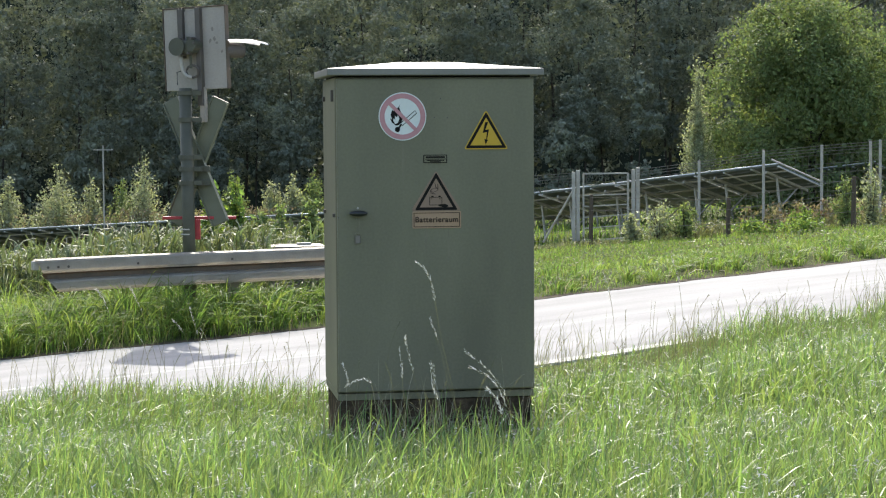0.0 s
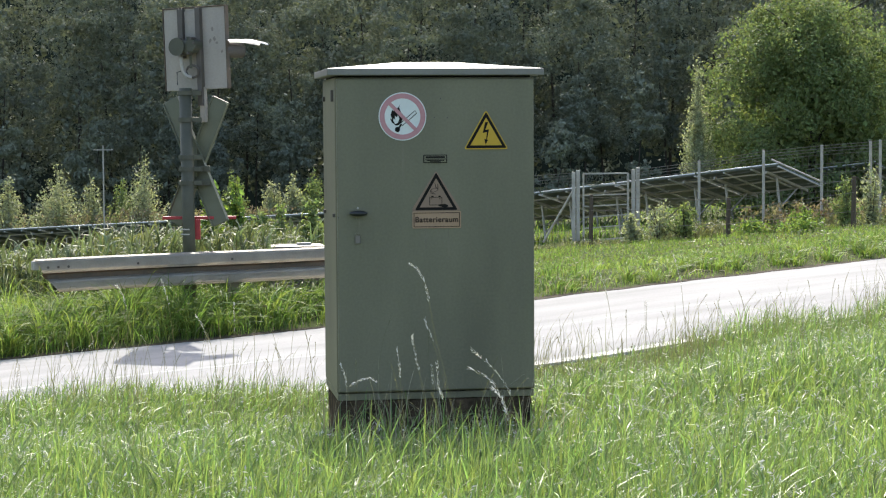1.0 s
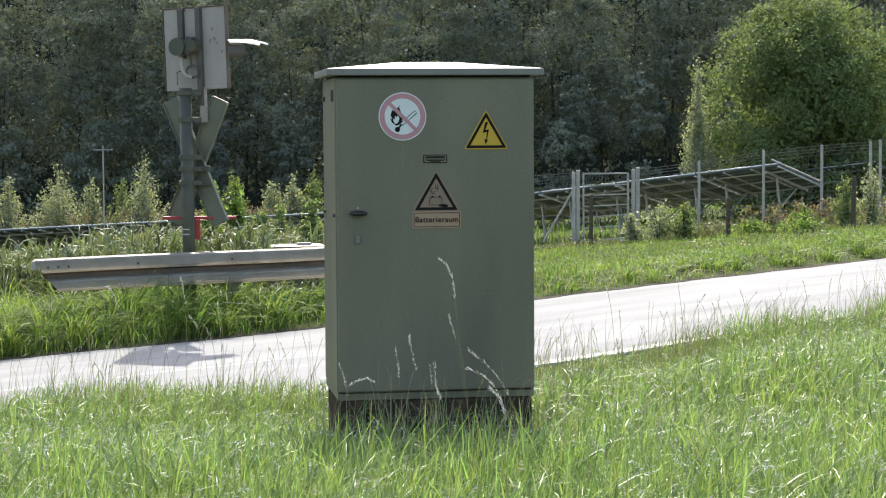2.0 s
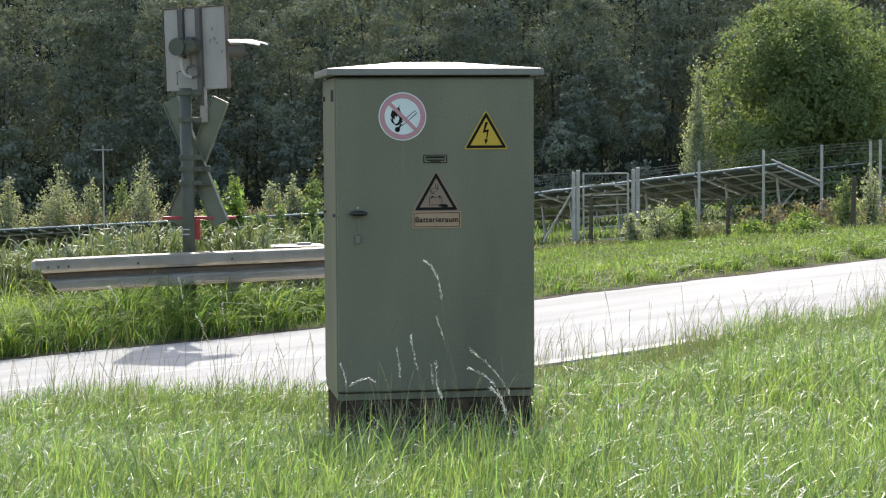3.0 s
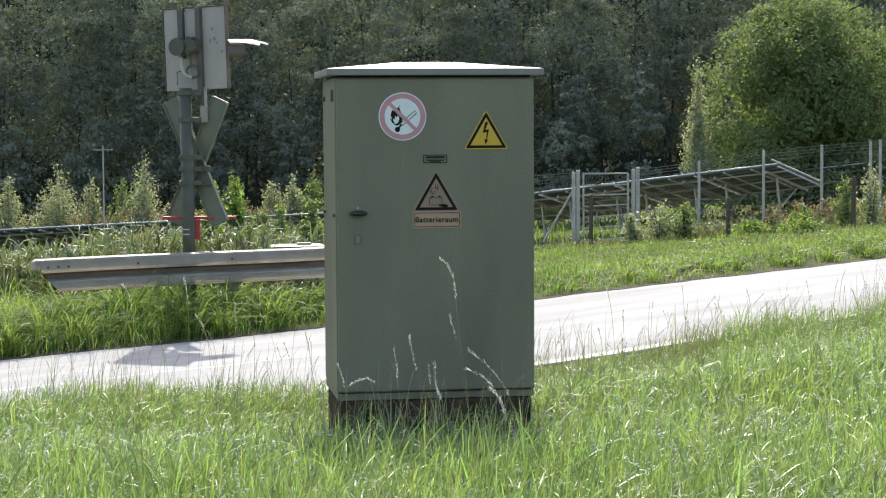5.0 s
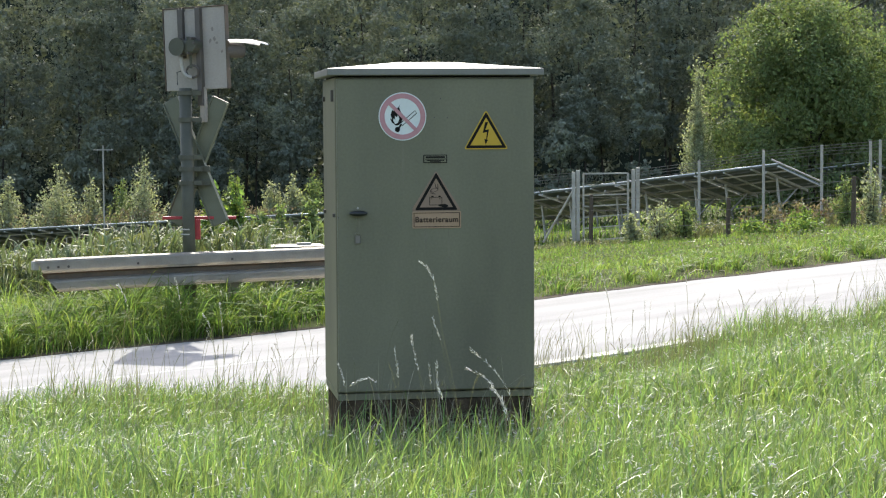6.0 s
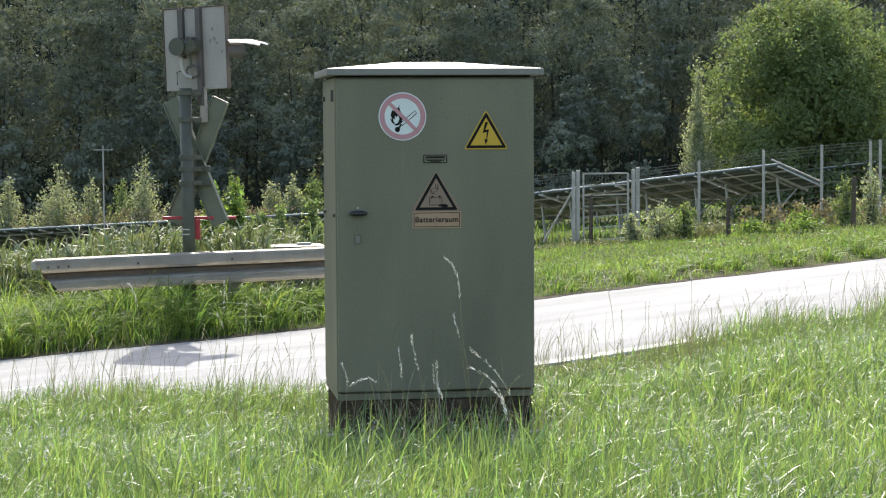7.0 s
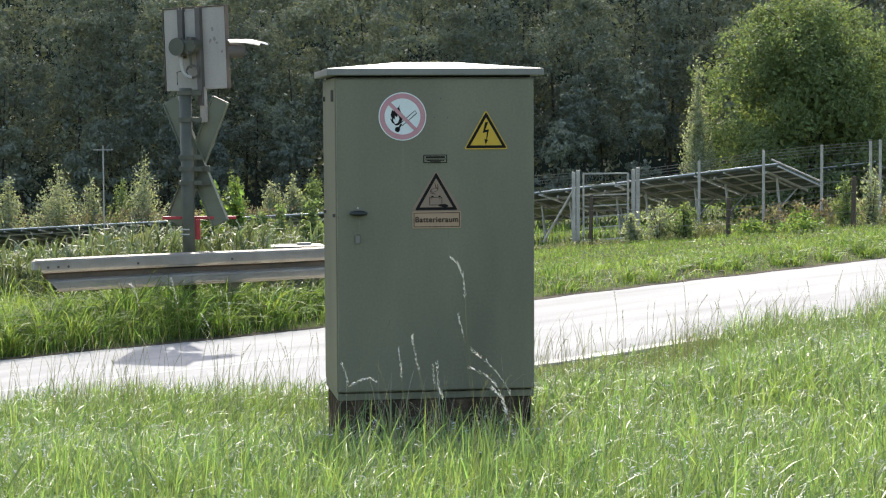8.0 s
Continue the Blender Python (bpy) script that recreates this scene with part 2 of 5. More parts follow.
def strip(name, w_list, dz_list, mat, label, category, s0=-40.0, s1=60.0, step=0.25, wobble=0.0):
    """A band along the road, given across it."""
    ss = np.arange(s0, s1 + step / 2, step)
    verts, n = [], len(w_list)
    for s in ss:
        wob = wobble * noise.noise((s * 1.7, w_list[0], 0.3)) + 0.5 * wobble * noise.noise((s * 6.0, w_list[0], 4.3))
        for k, (w, dz) in enumerate(zip(w_list, dz_list)):
            verts.append((s, -w - (wob if k in (0, 1) or k >= n - 2 else 0), float(road_z(s)) + dz))
    faces = [(i * n + k, i * n + k + 1, (i + 1) * n + k + 1, (i + 1) * n + k) for i in range(len(ss) - 1) for k in range(n - 1)]
    me = mesh_of(name, verts, faces, mat, False)
    ob = new(name, me)
    ob.matrix_basis = pose(-3.71, 16.5, 0, 0, 0, math.degrees(math.atan2(0.5906, 0.807)))
    return tagged(ob, label, category, kind="structure")


strip("road", [0.0, 0.01, 0.8, 1.8, 2.7, ROAD - 0.01, ROAD], [-0.09, 0.0, 0.018, 0.025, 0.018, 0.0, -0.09], M["asphalt"],
      "sun-bleached narrow asphalt farm road", "road", wobble=0.07)
strip("road_shoulder", [-0.3, -0.22, -0.1, -0.01, 0.05, 0.06], [-0.1, -0.006, 0.006, 0.006, 0.006, -0.02], M["edge_soil"],
      "crumbling dark soil along the far edge of the road", "soil", wobble=0.06, step=0.1)
strip("road_edge", [ROAD - 0.16, ROAD - 0.15, ROAD + 0.0, ROAD + 0.01], [-0.05, 0.011, 0.012, -0.1], M["kerb"],
      "pale concrete edging along the road", "kerb", wobble=0.02)
strip("road_seam", [1.82, 1.83, 1.88, 1.89], [0.0235, 0.0268, 0.0262, 0.0235], M["seam"], "pale sealed seam along the road", "seam", -6.0, 30.0, wobble=0.05)


# ---- the switch cabinet ----
def cabinet():
    turn = pose(-0.463, 8.5, 0.0, 0, 0, 8.6)
    c = thing("switch_cabinet", turn, "grey-green steel battery cabinet with warning signs on a concrete plinth", "cabinet")
    wd, dp, z0, z1 = 0.874, 0.56, 0.135, 1.503
    part("plinth", block(wd - 0.02, dp - 0.02, 0.402, 0.012, (wd / 2, dp / 2, -0.303)), M["concrete"], c, "stained mossy concrete plinth")
    skirt = block(wd - 0.006, dp - 0.006, 0.030, 0.004, (wd / 2, dp / 2, 0.101))
    part("skirt", skirt, M["cabinet"], c)
    body = part("body", block(wd, dp, z1 - z0, 0.006, (wd / 2, dp / 2, z0)), M["cabinet"], c)
    part("door", block(wd - 0.012, 0.022, z1 - z0 - 0.014, 0.005, (wd / 2, -0.011, z0 + 0.006)), M["cabinet"], c)
    part("shadow_gap", block(wd - 0.03, dp - 0.02, 0.02, 0, (wd / 2, dp / 2, z1)), M["dark_gap"], c, "dark gap under the roof")
    # roof: a folded tray with a low hip
    bm = bmesh.new()
    o, f = 0.034, 0.030
    x0, x1, y0, y1, zb = -o, wd + o, -o - 0.01, dp + o, z1 + 0.008
    low = [bm.verts.new(p) for p in ((x0, y0, zb), (x1, y0, zb), (x1, y1, zb), (x0, y1, zb))]
    top = [bm.verts.new(p) for p in ((x0, y0, zb + f), (x1, y0, zb + f), (x1, y1, zb + f), (x0, y1, zb + f))]
    ra, rb = bm.verts.new((0.31, dp / 2, zb + f + 0.036)), bm.verts.new((wd - 0.31, dp / 2, zb + f + 0.036))
    rim = block(x1 - x0 + 0.004, y1 - y0 + 0.004, f, 0.004, ((x0 + x1) / 2, (y0 + y1) / 2, zb))
    part("fascia", rim, M["fascia"], c, "grey folded roof edge")
    bm.faces.new(top[::-1])
    for v in low:
        bm.verts.remove(v)
    bm.faces.new((top[0], top[1], rb, ra)), bm.faces.new((top[1], top[2], rb))
    bm.faces.new((top[2], top[3], ra, rb)), bm.faces.new((top[3], top[0], ra))
    bmesh.ops.bevel(bm, geom=bm.edges[:], offset=0.003, segments=2, affect="EDGES")
    part("roof", bm, M["cabinet_top"], c, "low hipped sheet-metal roof, its sunlight put into a paler paint")

    def sign(name, outline, mat, label, x, z, y=-0.0235):
        ob = part(name, plate(outline, -0.002, 0.0, None), mat, c, label, pose(x, y, z))
        return ob

    def layer(name, outline, mat, parent, level):
        return part(name, plate(outline, -0.0022 - 0.0006 * level, -0.002), mat, parent)

    def loop_of(bm, outer, inner, y0, y1):
        vs = [[bm.verts.new((x, y, z)) for x, z in ring] for ring, y in ((outer, y0), (inner, y0), (outer, y1), (inner, y1))]
        n = len(outer)
        for i in range(n):
            j = (i + 1) % n
            for a, b in ((0, 1), (1, 3), (3, 2), (2, 0)):
                bm.faces.new((vs[a][i], vs[a][j], vs[b][j], vs[b][i]))
        return bm

    # no open flame: faded red ring and bar, flame and match in black
    s = sign("no_flame_sign", disc(0.104, 48), M["white_sign"], "round white no-open-flame sign with a faded red ring", 0.291, 1.334)
    part("ring", loop_of(bmesh.new(), disc(0.0995, 48), disc(0.078, 48), -0.0032, -0.002), M["red_sign"], s, "faded red ring")
    flame = [(-0.0094, 0.0516), (-0.0143, 0.0393), (-0.0069, 0.0197), (0.0054, 0.0049), (-0.002, -0.0197), (-0.0167, -0.0369), (-0.0295, -0.0393), (-0.0467, -0.0246),
             (-0.0541, -0.0074), (-0.0442, -0.0135), (-0.0516, 0.0074), (-0.0442, 0.0295), (-0.0393, 0.0221), (-0.0295, 0.0418), (-0.027, 0.032), (-0.0184, 0.0393)]
    layer("flame", flame, M["black"], s, 1)
    layer("flame_core", [(-0.0319, -0.032), (-0.0405, -0.0172), (-0.0381, -0.0074), (-0.0319, -0.0147), (-0.0331, 0.0049), (-0.0246, -0.0049), (-0.0197, 0.0074), (-0.0135, -0.0098), (-0.0209, -0.0283)], M["white_sign"], s, 2)
    m = bmesh.new()
    for d in (-0.0068, 0.0068):
        ax, az = d * 0.6, -d * 0.8
        plate([(-0.006 + ax - 0.001, -0.034 + az), (-0.006 + ax + 0.001, -0.036 + az), (0.058 + ax + 0.001, 0.018 + az), (0.058 + ax - 0.001, 0.020 + az)], -0.0028, -0.002, m)
    plate([(0.0535, 0.0245), (0.0545, 0.026), (0.0628, 0.0145), (0.0615, 0.0135)], -0.0028, -0.002, m)
    plate(disc(0.0115, 14, -0.022, -0.056), -0.0028, -0.002, m)
    plate([(-0.026, -0.058), (-0.018, -0.06), (-0.001, -0.034), (-0.008, -0.03)], -0.0028, -0.002, m)
    part("match", m, M["black"], s)
    k = 0.7071
    layer("slash", [(-0.062 - 0.0075 * k, 0.062 - 0.0075 * k), (-0.062 + 0.0075 * k, 0.062 + 0.0075 * k), (0.062 + 0.0075 * k, -0.062 + 0.0075 * k), (0.062 - 0.0075 * k, -0.062 - 0.0075 * k)], M["red_sign"], s, 3)
    # electricity warning
    tri = rounded([(-0.098, 0.0), (0.098, 0.0), (0.0, 0.172)], 0.014)
    s = sign("voltage_sign", tri, M["yellow_sign"], "yellow triangular high-voltage warning sign", 0.657, 1.19)

    def ring_tri(a, b, parent, name="border"):
        outer = rounded([(-a, 0.0049), (a, 0.0049), (0.0, 0.0049 + a * 1.74)], 0.008)
        inner = rounded([(-b, 0.0049 + (a - b) * 0.577), (b, 0.0049 + (a - b) * 0.577), (0.0, 0.0049 + (a - b) * 0.577 + b * 1.74)], 0.003)
        part(name, loop_of(bmesh.new(), outer, inner, -0.003, -0.002), M["black"], parent, "black triangular border")

    ring_tri(0.0905, 0.070, s)
    bolt = bmesh.new()
    plate([(-0.004, 0.118), (0.009, 0.118), (-0.004, 0.083), (0.013, 0.087), (0.003, 0.04), (-0.0005, 0.041), (0.004, 0.074), (-0.015, 0.071)], -0.003, -0.002, bolt)
    plate([(-0.008, 0.045), (0.008, 0.041), (-0.002, 0.02)], -0.003, -0.002, bolt)
    part("lightning_bolt", bolt, M["black"], s)
    # small type plate, unreadable
    s = sign("type_plate", rounded([(-0.052, -0.018), (0.052, -0.018), (0.052, 0.018), (-0.052, 0.018)], 0.003, 2), M["black"], "small dark type plate with worn lettering", 0.433, 1.15)
    part("plate_face", plate([(-0.048, -0.0145), (0.048, -0.0145), (0.048, 0.0145), (-0.048, 0.0145)], -0.0026, -0.002), M["cabinet"], s)
    for zz, hw, h in ((0.0075, 0.042, 0.0075), (-0.001, 0.046, 0.0025), (-0.0065, 0.038, 0.004), (-0.0115, 0.024, 0.003)):
        layer("lettering_bar", [(-hw, zz - h / 2), (hw, zz - h / 2), (hw, zz + h / 2), (-hw, zz + h / 2)], M["black"], s, 2)
    # battery warning
    s = sign("battery_sign", rounded([(-0.105, 0.0), (0.105, 0.0), (0.105, 0.012), (0.0, 0.176), (-0.105, 0.012)][::1], 0.008), M["brown_sign"],
             "sun-bleached triangular battery warning sign", 0.436, 0.923)
    ring_tri(0.094, 0.073, s)
    b = bmesh.new()
    loop_of(b, [(-0.03, 0.026), (0.026, 0.026), (0.026, 0.062), (-0.03, 0.062)], [(-0.0275, 0.0285), (0.0235, 0.0285), (0.0235, 0.0595), (-0.0275, 0.0595)], -0.003, -0.002)
    plate([(-0.021, 0.062), (-0.012, 0.062), (-0.012, 0.067), (-0.021, 0.067)], -0.003, -0.002, b)
    plate([(0.01, 0.062), (0.019, 0.062), (0.019, 0.067), (0.01, 0.067)], -0.003, -0.002, b)
    plate([(-0.024, 0.0525), (-0.018, 0.0525), (-0.018, 0.055), (-0.024, 0.055)], -0.003, -0.002, b)
    plate([(0.013, 0.0525), (0.019, 0.0525), (0.019, 0.055), (0.013, 0.055)], -0.003, -0.002, b)
    part("battery_symbol", b, M["black"], s)
    layer("spill", [(0.004, 0.028), (0.02, 0.03), (0.036, 0.032), (0.05, 0.027), (0.054, 0.02), (0.04, 0.016), (0.026, 0.018), (0.012, 0.022)], M["black"], s, 2)
    cup = bmesh.new()
    ring = [[(-0.008 + q * (u * 0.94 - v * 0.34), 0.092 + q * (u * 0.34 + v * 0.94)) for u, v in ((0.019 * math.cos(a), 0.0085 * math.sin(a)) for a in [0.449 * k for k in range(14)])] for q in (1.0, 0.8)]
    loop_of(cup, ring[0], ring[1], -0.003, -0.002)
    plate([(-0.001, 0.098), (-0.007, 0.122), (-0.005, 0.1225), (0.002, 0.099)], -0.003, -0.002, cup)
    plate([(0.006, 0.096), (0.006, 0.118), (0.0085, 0.118), (0.009, 0.097)], -0.003, -0.002, cup)
    plate([(-0.026, 0.079), (-0.004, 0.073), (-0.003, 0.0755), (-0.025, 0.0815)], -0.003, -0.002, cup)
    part("drip_symbol", cup, M["black"], s)
    s = sign("room_sign", rounded([(-0.107, -0.037), (0.107, -0.037), (0.107, 0.037), (-0.107, 0.037)], 0.005, 2), M["tan_sign"], "bleached tan sign that reads Batterieraum", 0.438, 0.886)
    part("border", loop_of(bmesh.new(), [(-0.101, -0.031), (0.101, -0.031), (0.101, 0.031), (-0.101, 0.031)],
                           [(-0.0985, -0.0287), (0.0985, -0.0287), (0.0985, 0.0287), (-0.0985, 0.0287)], -0.003, -0.002), M["black"], s)
    cur = bpy.data.curves.new("lettering", "FONT")
    cur.body, cur.size, cur.align_x, cur.align_y, cur.extrude, cur.offset = "Batterieraum", 0.0335, "CENTER", "CENTER", 0.0004, 0.00055
    cur.space_character = 1.07
    tmp = new("lettering", cur)
    bpy.context.view_layer.update()
    me = bpy.data.meshes.new_from_object(tmp.evaluated_get(bpy.context.evaluated_depsgraph_get()))
    bpy.data.objects.remove(tmp)
    me.materials.clear()
    me.materials.append(M["black"])
    part("lettering", me, M["black"], s, "black lettering: Batterieraum", pose(0, -0.0032, 0, 90, 0, 0))
    # rain runs and rubbed dirt on the door
    r = rng(4)
    for x, z1_, h, w in ((0.293, 1.226, 0.2, 0.009), (0.094, 0.905, 0.08, 0.012), (0.39, 0.848, 0.11, 0.008), (0.49, 0.848, 0.15, 0.007)):
        side = [(x - w * r.uniform(0.3, 0.8), z1_ - h * q) for q in (0, 0.3, 0.6)] + [(x, z1_ - h)] + [(x + w * r.uniform(0.3, 0.8), z1_ - h * q) for q in (0.7, 0.35, 0)]
        part("run_stain", plate(side, -0.0225, -0.0215), M["stain"], c, "dark rain run on the paint")
    # latch: oval grip, rod and an empty padlock frame
    g = bmesh.new()
    bmesh.ops.create_uvsphere(g, u_segments=20, v_segments=10, radius=1.0, matrix=Matrix.Translation((0.094, -0.048, 0.918)) @ Matrix.Diagonal((0.04, 0.022, 0.013, 1)))
    part("handle", g, M["handle"], c, "black oval door handle", smooth=True)
    part("handle_stem", tube([(0.094, -0.02, 0.918), (0.094, -0.048, 0.918)], 0.011), M["handle"], c)
    part("cover_rod", bar((0.093, -0.0245, 0.905), (0.093, -0.0245, 0.835), 0.007, 0.003), M["cabinet"], c)
    lk = bmesh.new()
    loop_of(lk, [(0.078, 0.785), (0.108, 0.785), (0.108, 0.825), (0.100, 0.833), (0.086, 0.833), (0.078, 0.825)],
            [(0.0815, 0.7885), (0.1045, 0.7885), (0.1045, 0.823), (0.098, 0.8295), (0.088, 0.8295), (0.0815, 0.823)], -0.0275, -0.022)
    part("keyhole_cover", lk, M["stain"], c, "small worn keyhole cover")
    part("cover_face", plate([(0.083, 0.79), (0.103, 0.79), (0.103, 0.822), (0.083, 0.822)], -0.0255, -0.022), M["zinc_dull"], c)
    part("bolt", tube([(0.094, -0.016, 0.94), (0.094, -0.026, 0.94)], 0.005, 8), M["zinc"], c)
    for (x, z) in ((0.487, 1.327), (0.43, 1.33), (0.458, 1.41), (0.009, 0.9)):
        part("screw_hole", tube([(x, -0.018, z), (x, -0.0235, z)], 0.0030, 8), M["board_dark"], c)
    for yy, z, h in ((0.07, 1.40, 0.05), (0.46, 1.405, 0.022), (0.46, 0.9, 0.016), (0.03, 0.9, 0.016)):
        part("hinge_cover", block(0.012, 0.03, h, 0.003, (-0.005, yy, z)), M["board_dark"], c)
    return c


cabinet()


# ---- level-crossing signal seen from behind ----
def signal():
    x, y = -2.452, 18.86
    base = (gz(x, y) - 0.374) / 0.943
    g = thing("crossing_signal", pose(x, y, 0.074) @ Matrix.Scale(0.943, 4), "grey-green level-crossing signal post with light board and crossbuck, seen from behind", "signal")
    part("pole", tube([(0.03, 0, base), (0.0, 0, 1.68)], 0.064, 20), M["post_green"], g, smooth=True)
    for z in (1.63, 1.36, 0.86, 0.72, 0.98):
        part("clamp", tube([(0.0, 0, z - 0.022), (0.0, 0, z + 0.022)], 0.077, 18), M["post_green"], g)
        part("clamp_ear", block(0.12, 0.05, 0.05, 0.006, (0.1, 0, z - 0.025)), M["post_green"], g)
    yaw = pose(0.10, 0.16, 2.08, 0, -1.9, -24)
    b = part("light_board", block(0.72, 0.05, 0.83, 0.008, (0, 0, -0.415)), M["board"], g, "weathered pale grey backing board", yaw)
    part("edge_strip", block(0.74, 0.08, 0.012, 0.003, (0, 0.0, 0.415)), M["rusty"], b)
    for xx in (-0.365, 0.365):
        part("edge_strip", block(0.009, 0.07, 0.83, 0.003, (xx, 0, -0.415)), M["rusty"], b)
    for xx, w, zz, h in ((-0.135, 0.06, -0.09, 0.50), (0.07, 0.055, -0.58, 0.99)):
        part("stiffener", block(w, 0.06, h, 0.005, (xx, -0.055, zz)), M["board_dark"], b)
    part("inner_panel", block(0.14, 0.012, 0.40, 0.004, (-0.04, -0.031, -0.02)), M["board"], b)
    box = bmesh.new()
    block(0.20, 0.13, 0.13, 0.03, (-0.02, -0.13, -0.05), box)
    tube([(-0.105, -0.21, 0.02), (-0.105, -0.06, 0.02)], 0.078, 16, box)
    tube([(0.05, -0.2, 0.03), (0.05, -0.06, 0.03)], 0.06, 14, box)
    tube([(-0.01, -0.13, 0.06), (-0.01, -0.13, 0.12)], 0.025, 10, box)
    part("junction_box", box, M["post_green"], b, "bulbous grey-green cable junction box")
    part("flange", tube([(-0.105, -0.222, 0.02), (-0.105, -0.205, 0.02)], 0.09, 18), M["post_green"], b)
    part("lid_band", tube([(-0.105, -0.13, 0.02), (-0.105, -0.115, 0.02)], 0.086, 18), M["board_dark"], b)
    for u, v in ((-0.18, 0.02), (-0.105, 0.1), (0.06, 0.1), (0.02, -0.05), (-0.06, -0.055), (0.09, 0.05)):
        part("box_bolt", tube([(u, -0.215, v), (u, -0.12, v)], 0.014, 7), M["board_dark"], b)
    part("conduit", tube([(-0.105, -0.13, -0.04), (-0.105, -0.13, -0.16), (-0.09, -0.13, -0.23), (-0.05, -0.13, -0.275), (0.01, -0.13, -0.295)], 0.019, 8), M["zinc"], b, "pale bent cable conduit", smooth=True)
    part("cable_loop", tube([(0.015 + 0.072 * math.cos(q), -0.12, -0.232 + 0.062 * math.sin(q)) for q in [0.4 * k for k in range(17)]], 0.012, 7), M["board_dark"], b, "dark cable coiled into a loop", smooth=True)
    part("stub_pipe", tube([(0.0, -0.12, -0.05), (0.0, -0.12, -0.2)], 0.014, 7), M["post_green"], b)
    part("cable", tube([(-0.2, -0.07, -0.36), (-0.2, -0.07, -0.23), (-0.15, -0.07, -0.22)], 0.006, 6), M["handle"], b)
    r = rng(3)
    for k in range(6):
        u, v = 0.24 + r.normal(0, 0.035), (0.06 if k < 6 else -0.1) + r.normal(0, 0.04)
        flake = plate([(u + q * math.cos(a), v + 1.6 * q * math.sin(a)) for a, q in ((a, r.uniform(0.006, 0.02)) for a in (0, 1.1, 2.0, 3.2, 4.3, 5.3))], -0.027, -0.0245)
        part("paint_flake", flake, M["zinc_dull"], b, "bare patch of flaked paint")
    part("holder", block(0.062, 0.05, 0.36, 0.004, (0.075, -0.03, -0.75)), M["board"], b)
    # visor: bent sheet over the lamp on the front
    vis = bmesh.new()
    n = 8
    rows = []
    for yy in (0.03, 0.34, 0.52):
        drop = 0.0 if yy < 0.5 else 0.03
        half = 0.17 if yy < 0.5 else 0.10
        row = []
        for k in range(n + 1):
            a = math.pi * (0.12 + 0.76 * k / n)
            row.append(vis.verts.new((half * math.cos(a), yy, 0.185 + 0.05 * math.sin(a) - drop)))
        rows.append(row)
    for r0, r1 in zip(rows, rows[1:]):
        for k in range(n):
            vis.faces.new((r0[k], r0[k + 1], r1[k + 1], r1[k]))
    bmesh.ops.solidify(vis, geom=vis.faces[:], thickness=0.012)
    part("visor", vis, M["visor"], b, "pale curved lamp visor gleaming in the sun", pose(0.27, 0, -0.15, 0, 3, -30))
    part("lamp_housing", tube([(0.30, 0.02, -0.03), (0.42, 0.2, -0.03)], 0.075, 16), M["board_dark"], b)
    # crossbuck
    cr = part("crossbuck", block(0.05, 0.03, 0.3, 0.004, (0, -0.03, -0.15)), M["cross_green"], g, "grey-green back of the crossbuck", pose(0.08, 0.15, 0.925, 0, 0, -20))
    for sgn in (-1, 1):
        arm = block(0.19, 0.03, 1.38, 0.006, (0, 0.012 * sgn, -0.68))
        part("cross_arm", arm, M["cross_green"], cr, at=pose(0, 0.02, 0, 0, 23.5 * sgn, 0))
        for side in (-1, 1):
            lip = block(0.012, 0.022, 1.36, 0.003, (0.088 * side, 0.012 * sgn - 0.024, -0.67))
            part("folded_lip", lip, M["cross_green"], cr, at=pose(0, 0.02, 0, 0, 23.5 * sgn, 0))
    for z in (0.86, 0.72):
        part("bracket", block(0.22, 0.05, 0.06, 0.006, (0.12, 0.09, z - 0.03)), M["post_green"], g)
    # red steel bracket strapped to the post
    r = part("red_bracket", block(0.75, 0.05, 0.032, 0.006, (0.112, 0.1, 0.345)), M["red"], g, "red painted steel T-bracket")
    part("bracket_leg", block(0.075, 0.05, 0.21, 0.006, (0.088, 0.07, 0.14)), M["red"], r)
    for z in (0.20, 0.25):
        part("strap", tube([(0.0, 0, z - 0.006), (0.0, 0, z + 0.006)], 0.07, 16), M["zinc"], g, "pale metal strap")
    return g


signal()


